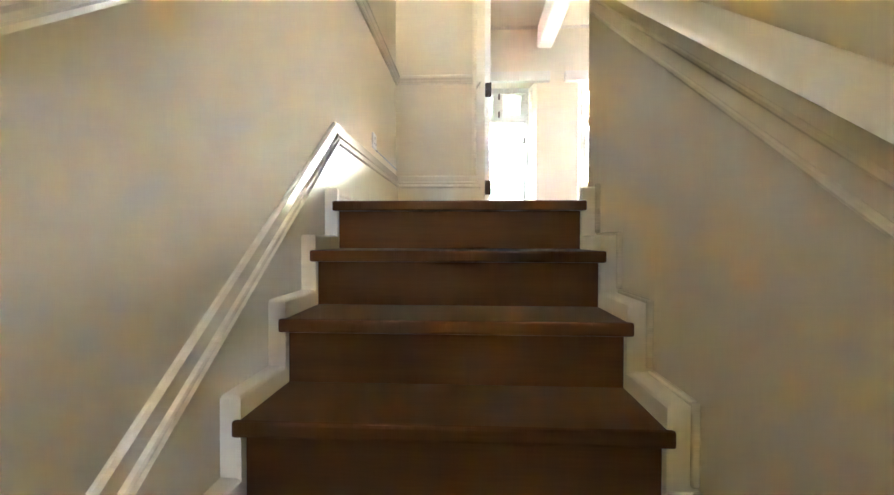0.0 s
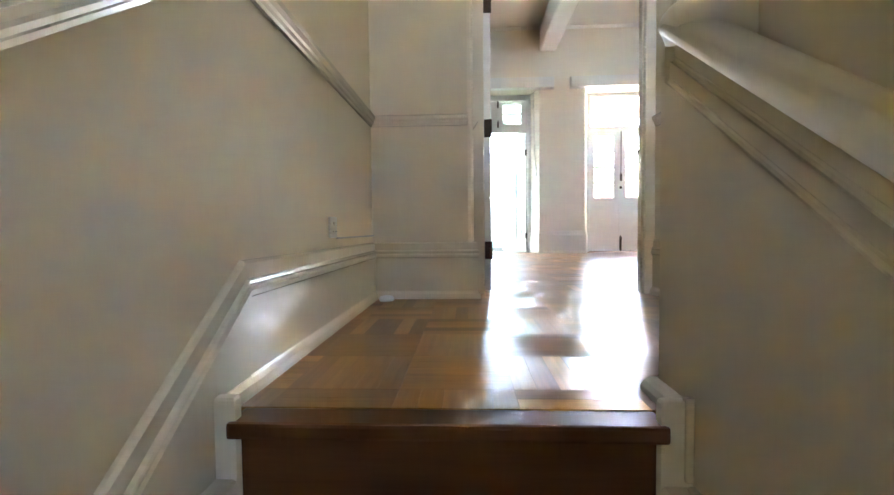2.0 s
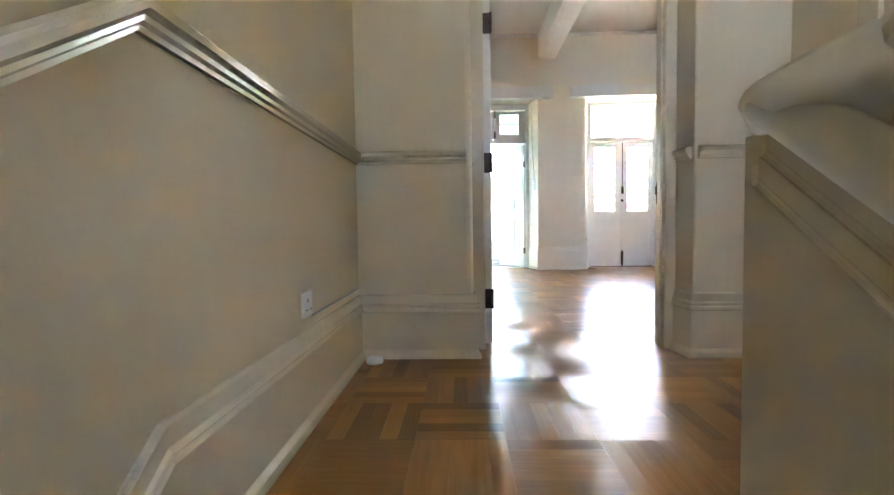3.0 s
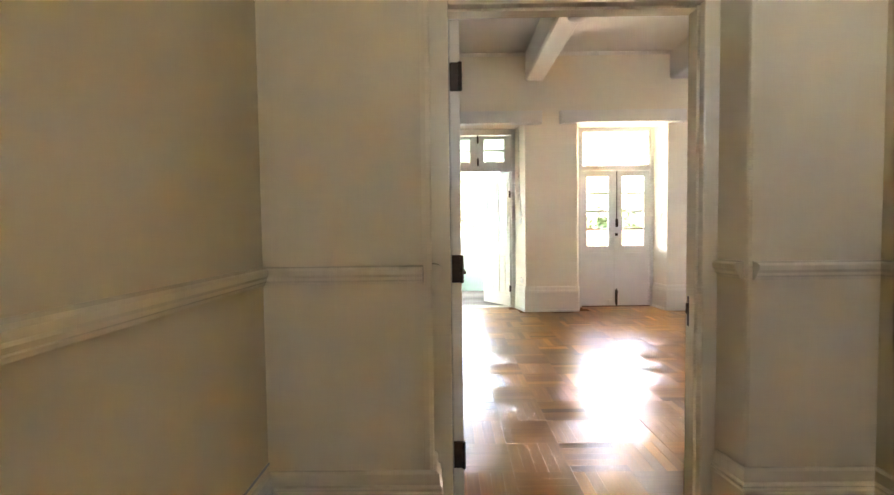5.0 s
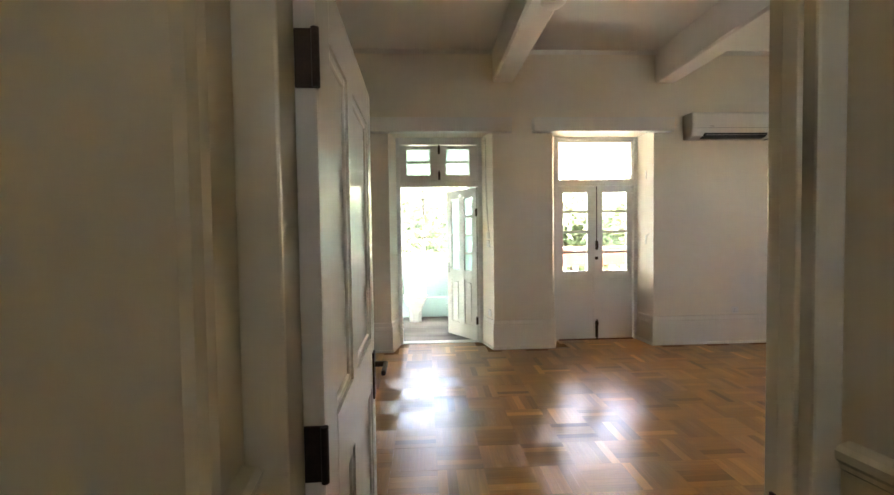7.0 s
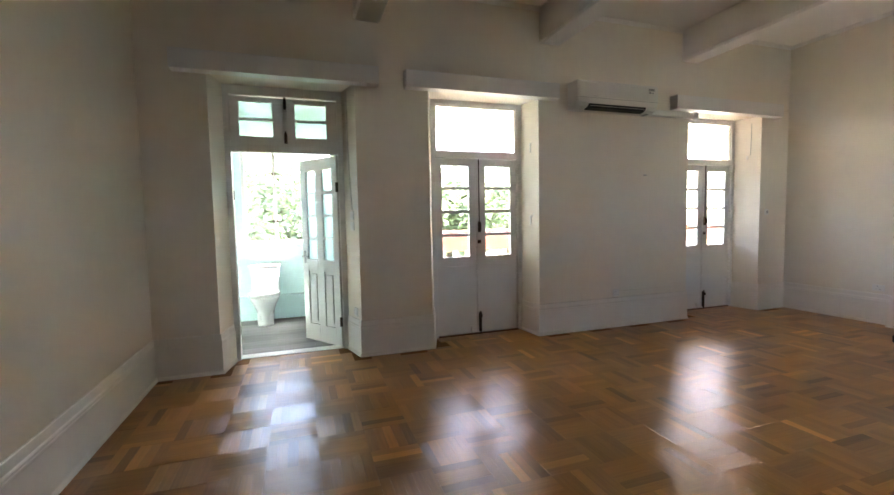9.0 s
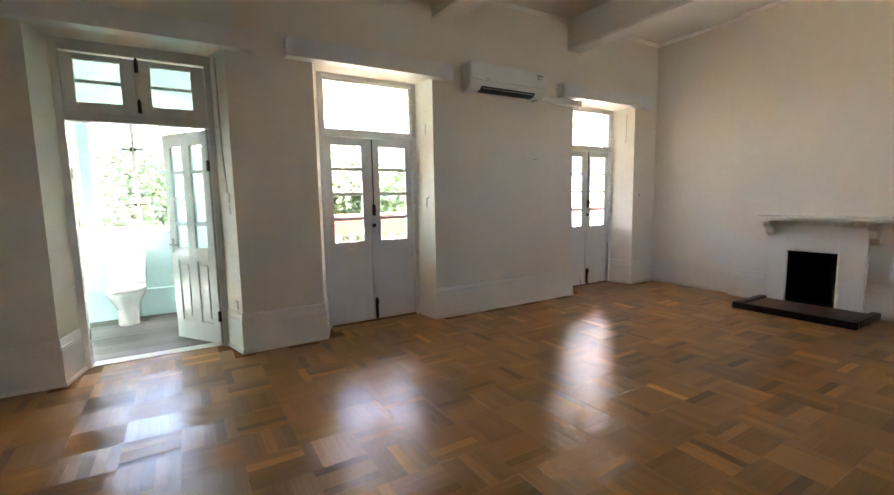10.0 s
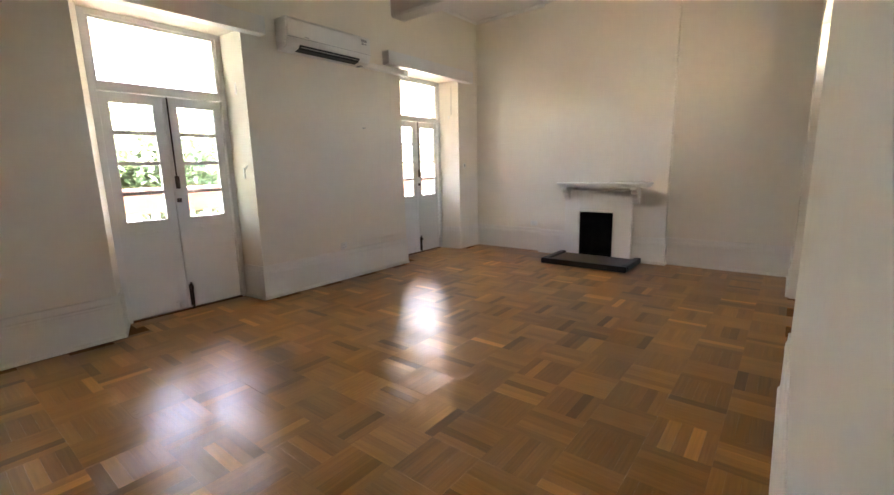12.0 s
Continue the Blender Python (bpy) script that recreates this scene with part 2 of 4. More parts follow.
def sweep(bm, path, profile):
    """Runs a profile of (out, up) along a path; out is to the right of the way walked, up is z."""
    rows = []
    for i, p in enumerate(path):
        ds = []
        for q, r in ((i - 1, i), (i, i + 1)):
            if 0 <= q and r < len(path):
                d = Vector(path[r]) - Vector(path[q])
                ds.append(Vector((d.x, d.y, 0)).normalized())
        ns = [Vector((d.y, -d.x, 0)) for d in ds]
        n = sum(ns, Vector()) / len(ns)
        n = n / max(n.length_squared, 0.2)
        rows.append([bm.verts.new(Vector(p) + n * o + Vector((0, 0, u))) for o, u in profile])
    fs = []
    k = len(profile)
    for a, b in zip(rows, rows[1:]):
        for j in range(k):
            fs.append(bm.faces.new((a[j], a[(j + 1) % k], b[(j + 1) % k], b[j])))
    fs += [bm.faces.new(rows[0][::-1]), bm.faces.new(rows[-1])]
    bmesh.ops.recalc_face_normals(bm, faces=fs)
    return bm


def cyl(bm, p0, p1, r0, r1=None, n=14):
    p0, p1, r1 = Vector(p0), Vector(p1), r0 if r1 is None else r1
    q = (p1 - p0).to_track_quat("Z", "Y")
    ring = [[bm.verts.new(p + q @ Vector((r * math.cos(a), r * math.sin(a), 0))) for a in (2 * math.pi * i / n for i in range(n))] for p, r in ((p0, r0), (p1, r1))]
    fs = [bm.faces.new((ring[0][i], ring[0][(i + 1) % n], ring[1][(i + 1) % n], ring[1][i])) for i in range(n)]
    fs += [bm.faces.new(ring[0][::-1]), bm.faces.new(ring[1])]
    return bm


def lathe(bm, rings, n=24, sx=1.0, sy=1.0, centre=(0, 0)):
    """Rings of (radius, z) or (radius, z, dy) round an upright axis."""
    rows = []
    for r, z, *dy in rings:
        d = dy[0] if dy else 0
        rows.append([bm.verts.new((centre[0] + sx * r * math.cos(a), centre[1] + d + sy * r * math.sin(a), z)) for a in (2 * math.pi * i / n for i in range(n))])
    for a, b in zip(rows, rows[1:]):
        for i in range(n):
            bm.faces.new((a[i], a[(i + 1) % n], b[(i + 1) % n], b[i]))
    bm.faces.new(rows[0][::-1]), bm.faces.new(rows[-1])
    return bm


# ---- plan ----
XW, XE, XB, YS, YN, ZC = -0.60, 7.155, 7.05, 5.51, 9.84, 3.62  # the room's faces and its ceiling
YH, XL, XR = 5.195, -0.545, 1.60                          # the hall's door wall, left wall, right wall
DX0, DX1, DZ = 0.112, 1.063, 2.01                      # the hall door's opening
YO, YF = 10.36, 10.17                                   # outer face of the window wall, front of its frames
RISE, GOING, NOSE_Y, STEPS = 0.172, 0.223, 3.55, 10
SLOPE = RISE / GOING
SX0, SX1, XS = -0.480, 0.391, 0.453                      # clear width of the stair, face of the spine wall
# openings in the window wall: left and right on the room's face, left and right at the frame
OPEN = [(-0.078, 1.18, -0.01, 1.09), (1.912, 3.183, 2.03, 3.145), (5.34, 6.635, 5.49, 6.57)]
BOARDS = [(-0.335, 1.40), (1.662, 3.38), (5.03, 6.88)]
BASE = [(0, 0), (0.03, 0), (0.03, 0.012), (0.026, 0.024), (0.019, 0.032), (0.0185, 0.262), (0.0205, 0.266), (0.0205, 0.277), (0.0178, 0.281), (0.0178, 0.289), (0.0195, 0.293), (0.0175, 0.301), (0.0125, 0.306), (0.0115, 0.354), (0.007, 0.36), (0, 0.36)]
BASE_TALL = [(0, 0), (0.036, 0), (0.036, 0.012), (0.033, 0.03), (0.024, 0.042), (0.02, 0.05), (0.02, 0.26), (0.03, 0.266), (0.03, 0.28), (0.024, 0.286), (0.024, 0.294), (0.028, 0.299), (0.026, 0.306), (0.018, 0.311), (0.016, 0.352), (0.008, 0.36), (0, 0.36)]
BASE_HALL = [(o, h * 0.905) for o, h in BASE_TALL]
RAIL = [(0, -0.03), (0.012, -0.03), (0.014, -0.02), (0.022, -0.014), (0.024, -0.004), (0.034, 0.006), (0.036, 0.022), (0.026, 0.03), (0.0, 0.034)]

# ---- large structure ----
# window wall: piers with splayed reveals, and the band above
bm = bmesh.new()
left_in, left_f = XW - 0.3, XW - 0.3
for a, b, fa, fb in OPEN:
    prism(bm, [(left_in, YN), (a, YN), (fa, YF), (fa, YO), (left_f, YO), (left_f, YF)] if left_in != left_f else [(left_in, YN), (a, YN), (fa, YF), (fa, YO), (left_in, YO)], "z", -0.05, 2.66)
    left_in, left_f = b, fb
prism(bm, [(left_in, YN), (XE + 0.3, YN), (XE + 0.3, YO), (left_f, YO), (left_f, YF)], "z", -0.05, 2.66)
box(bm, XW - 0.3, YN, 2.66, XE + 0.3, YO, ZC + 0.25)
structure("wall_north", bm, M_ROOM, "off-white plastered wall with deep splayed window reveals", "wall")
# lintel boards over the openings
for x0, x1 in BOARDS:
    tagged(finish("lintel_board", B(x0, YN - 0.12, 2.635, x1, YN - 0.002, 2.80, bevel=0.006), M_DOORS), "white-painted lintel board above a door opening", "lintel", "lintel boards", "structure")
bm = B(XW - 0.3, YS - 0.32, -0.05, XW, YN, ZC + 0.25)
structure("wall_west", bm, M_ROOM, "plain off-white plastered wall", "wall")
bm = B(XE, YS - 0.32, -0.05, XE + 0.3, YN, ZC + 0.25)
structure("wall_east", bm, M_ROOM, "off-white plastered wall beside the chimney breast", "wall")
bm = prism(bmesh.new(), [(6.83, 0), (7.475, 0), (7.475, 0.68), (7.975, 0.68), (7.975, 0), (8.59, 0), (8.59, ZC), (6.83, ZC)], "x", XB, XE)
structure("chimney_breast", bm, M_ROOM, "off-white plastered chimney breast above a fireplace", "chimney breast")
# wall between hall and room, with the door's opening
bm = bmesh.new()
prism(bm, [(XL - 0.3, YH), (0.012, YH), (0.029, YH + 0.005), (0.040, YH + 0.016), (0.045, YH + 0.033), (0.035, 5.33), (0.035, 5.45), (0.0, YS), (XL - 0.3, YS)], "z", -0.05, 2.09)
prism(bm, [(1.154, YH), (XR + 0.3, YH), (XR + 0.3, YS), (1.18, YS), (DX1 + 0.06, 5.45), (1.123, 5.33), (1.142, YH + 0.012), (1.1455, YH + 0.0035)], "z", -0.05, 2.09)
box(bm, XL - 0.3, YH, 2.09, XR + 0.3, YS, ZC + 0.25)
box(bm, XR + 0.3, YS - 0.32, -0.05, 3.95, YS, ZC + 0.25)
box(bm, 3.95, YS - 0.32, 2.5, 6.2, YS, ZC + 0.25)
box(bm, 6.2, YS - 0.32, -0.05, XE, YS, ZC + 0.25)
structure("wall_south", bm, [M_ROOM, M_HALL], "plastered wall between stair hall and room", "wall")
for p in bpy.data.objects["wall_south"].data.polygons:
    if p.center.y < 5.40 and p.center.x < 1.95:
        p.material_index = 1
# unseen double doors in the wall opposite the balcony, glazing added for fill light
d = thing("door_6", "white-painted closed double doors opposite the balcony, glazed tops added for fill light", "door", (3.95, YS - 0.2, 0), kind="structure")
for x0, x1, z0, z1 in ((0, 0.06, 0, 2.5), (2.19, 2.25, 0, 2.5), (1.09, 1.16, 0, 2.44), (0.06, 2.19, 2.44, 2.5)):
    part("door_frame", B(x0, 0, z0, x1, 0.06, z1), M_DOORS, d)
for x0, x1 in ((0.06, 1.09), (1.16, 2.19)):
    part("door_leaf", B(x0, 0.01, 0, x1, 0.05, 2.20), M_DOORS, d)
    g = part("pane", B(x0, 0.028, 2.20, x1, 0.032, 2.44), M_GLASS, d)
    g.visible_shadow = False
# hall walls
structure("wall_hall_left", B(XL - 0.3, -0.6, -2.2, XL, YH, ZC + 0.25), M_HALL, "cream painted stair wall", "wall")
structure("wall_hall_right", B(XR, -0.6, -2.2, XR + 0.3, YH, ZC + 0.25), M_HALL, "cream painted stair hall wall", "wall")
bm = B(XL, -0.6, -2.2, 0.54, -0.3, ZC + 0.25)
box(bm, 1.52, -0.6, -2.2, XR, -0.3, ZC + 0.25)
for x0, x1 in ((0.54, 1.52),):
    box(bm, x0, -0.6, -2.2, x1, -0.3, 1.6)
    box(bm, x0, -0.6, 3.35, x1, -0.3, ZC + 0.25)
structure("wall_hall_back", bm, M_HALL, "cream painted wall behind the stair", "wall")
structure("floor_lower_hall", B(XL, -0.3, -2.0, XR, NOSE_Y - GOING * 9, -RISE * 10), M_STAIR, "dark wooden floor at the foot of the stair", "floor")
# unseen roof light and shaft, added to brighten the right of the hall
RX0, RX1, RY0, RY1 = 1.27, 1.57, 4.10, 4.75
bm = B(XL, -0.6, ZC, RX0, YH, ZC + 0.25)
box(bm, RX0, -0.6, ZC, XR, RY0, ZC + 0.25)
box(bm, RX0, RY1, ZC, XR, YH, ZC + 0.25)
box(bm, RX1, RY0, ZC, XR, RY1, ZC + 0.25)
structure("ceiling_hall", bm, M_CEIL, "white plaster hall ceiling", "ceiling")
bm = B(RX0 - 0.1, RY0 - 0.1, ZC + 0.25, RX0, RY1 + 0.1, ZC + 1.9)
box(bm, RX1, RY0 - 0.1, ZC + 0.25, RX1 + 0.1, RY1 + 0.1, ZC + 1.9)
box(bm, RX0, RY0 - 0.1, ZC + 0.25, RX1, RY0, ZC + 1.9)
box(bm, RX0, RY1, ZC + 0.25, RX1, RY1 + 0.1, ZC + 1.9)
structure("wall_roof_light", bm, M_CEIL, "white painted shaft of the added roof light", "wall")
rl = thing("window_3", "unseen flat roof light added over the stairwell for light", "window", (RX0, RY0, ZC + 1.9), kind="structure")
part("window_frame", box(B(0, 0, 0, 0.05, RY1 - RY0, 0.05), RX1 - RX0 - 0.05, 0, 0, RX1 - RX0, RY1 - RY0, 0.05), M_TRIM, rl)
g = part("pane", B(0.05, 0, 0.02, RX1 - RX0 - 0.05, RY1 - RY0, 0.026), M_GLASS, rl)
g.visible_shadow = False
# room ceiling with beams and a small cove
bm = B(XW, YS, ZC, XE, YN, ZC + 0.25)
structure("ceiling_room", bm, M_CEIL, "white plaster ceiling with downstand beams", "ceiling")
for xc in (1.32, 3.33, 5.35):
    bm = bmesh.new()
    prism(bm, [(xc - 0.13, ZC), (xc - 0.13, 3.27), (xc - 0.11, 3.245), (xc + 0.11, 3.245), (xc + 0.13, 3.27), (xc + 0.13, ZC)], "y", YS, YN)
    tagged(finish("ceiling_beam", bm, M_CEIL), "white-painted beam across the ceiling", "beam", "ceiling beams", "structure")
bm = bmesh.new()
sweep(bm, [(XW, YS, ZC), (XW, YN, ZC), (XE, YN, ZC), (XE, 8.59, ZC), (XB, 8.59, ZC), (XB, 6.83, ZC), (XE, 6.83, ZC), (XE, YS, ZC)], [(0, 0), (0.035, 0), (0.03, -0.014), (0.014, -0.03), (0, -0.04)])
structure("trim_cove", bm, M_CEIL, "small white plaster cove along the ceiling", "trim", smooth=False)
# floor slab under the parquet
bm = B(XW - 0.3, NOSE_Y + 0.05, -0.25, XE + 0.3, YO - 0.1, -0.009)
structure("floor", bm, M_JOINT, "wooden parquet floor laid in basket-weave squares", "floor")

# baseboards: hall and room, mitred round the reveals
def base_run(name, path, mat, label):
    bm = bmesh.new()
    sweep(bm, path, BASE_HALL if mat is M_HTRIM else BASE)
    structure(name, bm, mat, label, "baseboard")


base_run("baseboard_hall_left", [(XL, 3.715, 0), (XL, YH, 0), (0.045, YH, 0), (0.037, 5.325, 0)], M_HTRIM, "tall glossy cream moulded baseboard")
base_run("baseboard_hall_right", [(1.125, 5.325, 0), (1.142, YH, 0), (XR, YH, 0), (XR, 4.82, 0)], M_HTRIM, "tall glossy cream moulded baseboard")
prev = [(0.0, YS, 0), (XW, YS, 0), (XW, YN, 0)]
for k, (a, b, fa, fb) in enumerate(OPEN):
    base_run(f"baseboard_{k + 1}", prev + [(a, YN, 0), (fa - 0.005, YF, 0)], M_TRIM, "tall white moulded baseboard")
    prev = [(fb + 0.005, YF, 0), (b, YN, 0)]
base_run("baseboard_4", prev + [(XE, YN, 0), (XE, 8.59, 0), (XB, 8.59, 0), (XB, 8.18, 0)], M_TRIM, "tall white moulded baseboard")
base_run("baseboard_5", [(XB, 7.225, 0), (XB, 6.83, 0), (XE, 6.83, 0), (XE, YS, 0), (6.2, YS, 0)], M_TRIM, "tall white moulded baseboard")
base_run("baseboard_6", [(3.95, YS, 0), (1.185, YS, 0)], M_TRIM, "tall white moulded baseboard")

bm = bmesh.new()
sweep(bm, [(XL, 3.585, 0), (XL, 3.7149, 0)], [(0, 0), (0.0355, 0), (0.0355, 0.012), (0.0325, 0.028), (0.0235, 0.04), (0.0, 0.046)])
structure("trim_landing_bead", bm, M_HTRIM, "glossy cream quarter-round at the head of the stair", "trim")
# upper dado rail of the hall, down the stair on one side
DY, DS, DZR = 3.695, 0.74, 1.02
bm = bmesh.new()
sweep(bm, [(XL, DY - 3.6, DZR - 3.6 * DS), (XL, DY, DZR), (XL, YH, DZR), (0.016, YH, DZR)], RAIL)
sweep(bm, [(0.0445, YH + 0.036, DZR), (0.0365, 5.318, DZR)], RAIL)
structure("trim_rail_left", bm, M_HTRIM, "glossy cream moulded dado rail following the stair", "rail")
bm = bmesh.new()
sweep(bm, [(1.125, 5.32, DZR), (1.1405, YH + 0.02, DZR)], RAIL)
sweep(bm, [(1.158, YH, DZR), (XR, YH, DZR), (XR, 4.82, DZR)], RAIL)
structure("trim_rail_right", bm, M_HTRIM, "glossy cream moulded dado rail", "rail")
# sloped skirting above the stair
bm = bmesh.new()
SK = [(0, -0.30), (0.02, -0.30)] + BASE_HALL[6:]
sweep(bm, [(XL, 3.715 - 2.6, -2.6 * 0.735), (XL, 3.715, 0)], SK)
structure("trim_stair_skirting", bm, M_HTRIM, "glossy cream moulded skirting sloping down the stair", "skirting")


# ---- stair ----
stair = thing("staircase", "dark varnished wooden staircase between cream painted strings", "staircase", (0, NOSE_Y, 0), kind="structure")


for k in range(STEPS):
    y, z = -GOING * k, -RISE * k
    back = 0.085 if k == 0 else GOING + 0.06
    part("tread", B(SX0 - 0.017, y, z - 0.036, SX1 + 0.016, y + back, z, bevel=0.008, seg=2), M_STAIR, stair)
    part("riser", B(SX0 + 0.001, y + 0.03, z - RISE + 0.0005, SX1 - 0.001, y + 0.05, z - 0.0365), M_STAIR, stair)
for x0, x1, inner in ((XL, SX0, SX0), (SX1, XS, SX1)):
    for k in range(STEPS + 1):
        bm = bmesh.new()
        ya, yb, zt = -GOING * k + 0.010, (0.035 if k == 0 else -GOING * (k - 1) + 0.010), -RISE * k + 0.048
        n0 = len(bm.edges)
        box(bm, x0, ya, -RISE * STEPS - 0.3 if k == STEPS else zt - RISE - 0.13, x1, yb, zt)
        bm.edges.ensure_lookup_table()
        es = []
        for e in bm.edges[n0:]:
            p, q = e.verts[0].co, e.verts[1].co
            if all(abs(v.z - zt) < 1e-5 for v in (p, q)) and (all(abs(v.y - ya) < 1e-5 for v in (p, q)) or all(abs(v.x - inner) < 1e-5 for v in (p, q))):
                es.append(e)
        bmesh.ops.bevel(bm, geom=es, offset=0.013, segments=3, profile=0.6, affect="EDGES")
        part("string_step", bm, M_RAIL, stair, "glossy cream step of the side string")
        w0, w1 = (x0, x0 + 0.017) if x0 == XL else (x1 - 0.017, x1)
        top = -RISE * STEPS if k == STEPS else zt - RISE + 0.0102
        bm = B(w0 + 0.0005, ya - 0.0095, top, w1, ya + 0.004, zt + 0.0095, bevel=0.006, seg=3)
        box(bm, w0 + 0.0005, ya + 0.0042, zt - 0.004, w1, yb - 0.0098, zt + 0.0093, bevel=0.006, seg=3)
        part("bead", bm, M_HTRIM, stair)

# spine wall between the two flights, its sloping copings
NY, CZ, CS = 3.712, 0.838, 0.715
bm = prism(bmesh.new(), [(NY, -2.2), (NY, CZ - 0.02), (NY - 3.6, CZ - 0.02 - 3.6 * CS), (NY - 3.6, -2.2)], "x", XS + 0.022, 0.63)
prism(bm, [(NY, -2.2), (NY, 0.90), (NY - 3.6, 0.90 + 3.6 * SLOPE), (NY - 3.6, -2.2)], "x", 0.63, 0.72)
structure("wall_spine", bm, M_HALL, "cream painted solid wall between the stair flights", "wall")


def face_slab(name, x0, x1, drop):
    bm = prism(bmesh.new(), [(NY - 0.0102, -2.2), (NY - 0.0102, CZ - drop), (NY - 3.5, CZ - drop - 3.5 * CS), (NY - 3.5, -2.2)], "x", x0, x1)
    es = [e for e in bm.edges if all(abs(v.co.x - x0) < 1e-4 for v in e.verts) and not all(v.co.y > NY - 0.02 for v in e.verts)]
    bmesh.ops.bevel(bm, geom=es, offset=0.0095, segments=3, affect="EDGES")
    structure(name, bm, M_HALL, "cream painted stepped face of the stair wall", "trim")


face_slab("trim_spine_face", XS, XS + 0.0219, 0.106)
face_slab("trim_spine_band", XS + 0.011, XS + 0.0217, 0.06)
bm = prism(bmesh.new(), [(XS, NY - 0.01), (XS, NY + 0.006), (XS + 0.012, NY + 0.02), (0.708, NY + 0.02), (0.72, NY + 0.006), (0.72, NY - 0.01)], "z", -0.05, 0.80)
structure("newel", bm, M_HALL, "cream painted rounded end of the stair wall", "newel")
COPE = [(-0.12, -0.03), (0, -0.018), (0.012, -0.014), (0.023, -0.007), (0.027, 0.002), (0.026, 0.012), (0.012, 0.028), (-0.015, 0.037), (-0.07, 0.037), (-0.10, 0.03), (-0.12, 0.015)]
bm = bmesh.new()
sweep(bm, [(XS + 0.022, NY + 0.004, CZ), (XS + 0.022, NY - 3.4, CZ - 3.4 * CS)], COPE)
structure("handrail_lower", bm, M_RAIL, "thick cream painted handrail sloping down the stair", "handrail", smooth=True)
bm = bmesh.new()
sweep(bm, [(0.675, NY - 0.02, 0.90), (0.675, NY - 3.6, 0.90 + 3.58 * SLOPE)], [(-0.085, 0.0), (-0.09, 0.02), (-0.085, 0.045), (-0.05, 0.075), (0.03, 0.075), (0.06, 0.045), (0.065, 0.02), (0.06, 0.0), (0.045, -0.012), (-0.06, -0.012)])
structure("handrail_upper", bm, M_RAIL, "thick cream painted handrail rising with the upper flight", "handrail", smooth=False)
# the wreath where both rails meet climbs across the end of the wall
TOP = [(0.452, 0.860), (0.457, 0.874), (0.475, 0.888), (0.535, 0.921), (0.595, 0.951), (0.66, 0.975), (0.745, 0.985)]
cap = bmesh.new()
rows = []
for y, dz, under in ((NY + 0.026, -0.006, 0.0), (NY + 0.016, 0.004, 0.004), (NY - 0.02, 0.006, 0.010), (NY - 0.05, 0.0, 0.012)):
    rows.append([cap.verts.new((x, y, z + dz)) for x, z in TOP] + [cap.verts.new((x, y, z - under)) for x, z in ((0.745, 0.84), (0.50, 0.80), (0.472, 0.812), (0.46, 0.838))])
k = len(rows[0])
for p, q in zip(rows, rows[1:]):
    for i in range(k):
        cap.faces.new((p[i], p[(i + 1) % k], q[(i + 1) % k], q[i]))
cap.faces.new(rows[0][::-1]), cap.faces.new(rows[-1])
bmesh.ops.recalc_face_normals(cap, faces=cap.faces[:])
structure("newel_cap", cap, M_RAIL, "cream painted wreath where the two handrails meet", "newel", smooth=True)
bm = bmesh.new()
sweep(bm, [(0.74, NY + 0.02, 0), (XS, NY + 0.02, 0), (XS, 3.60, 0)], [(0, 0), (0.026, 0), (0.026, 0.014), (0.02, 0.028), (0.01, 0.038), (0, 0.042)])
structure("baseboard_newel", bm, M_HTRIM, "small cream moulding round the foot of the stair wall", "baseboard")
# the upper flight behind the spine
pts = [(NOSE_Y, -0.25), (NOSE_Y, 0.0)]
for k in range(14):
    pts += [(NOSE_Y - GOING * k, RISE * (k + 1)), (NOSE_Y - GOING * (k + 1), RISE * (k + 1))]
pts += [(NOSE_Y - GOING * 14, RISE * 14 - 0.3)]
structure("staircase_upper", prism(bmesh.new(), pts, "x", 0.72, XR), M_STAIR, "dark wooden upper flight of the stair", "staircase")

# painted door casing on the landing; high behind, an unseen window added for light
d = thing("door_5", "closed white-painted door with a plain casing on the landing", "door", (XR, 4.22, 0), kind="structure")
for y0, y1, z0, z1 in ((-0.59, -0.5, 0, 2.14), (0.5, 0.59, 0, 2.14), (-0.5, 0.5, 2.05, 2.14)):
    part("casing", B(-0.03, y0, z0, -0.001, y1, z1, bevel=0.005), M_HTRIM, d)
part("door_leaf", B(-0.012, -0.498, 0.01, -0.001, 0.498, 2.048), M_HTRIM, d)
for xc, hw in ((1.03, 0.49),):
    win = thing("window_1", "unseen white-framed stair window added to light the hall", "window", (xc, -0.45, 1.6), kind="structure")
    for x0, x1, z0, z1 in ((-hw, -hw + 0.05, 0, 1.75), (hw - 0.05, hw, 0, 1.75), (-0.025, 0.025, 0, 1.75), (-hw + 0.05, hw - 0.05, 0, 0.05), (-hw + 0.05, hw - 0.05, 1.7, 1.75)):
        part("window_frame", B(x0, -0.03, z0, x1, 0.03, z1), M_TRIM, win)
    for x0, x1 in ((-hw + 0.05, -0.025), (0.025, hw - 0.05)):
        g = part("pane", B(x0, -0.002, 0.05, x1, 0.002, 1.7), M_GLASS, win)
        g.visible_shadow = False


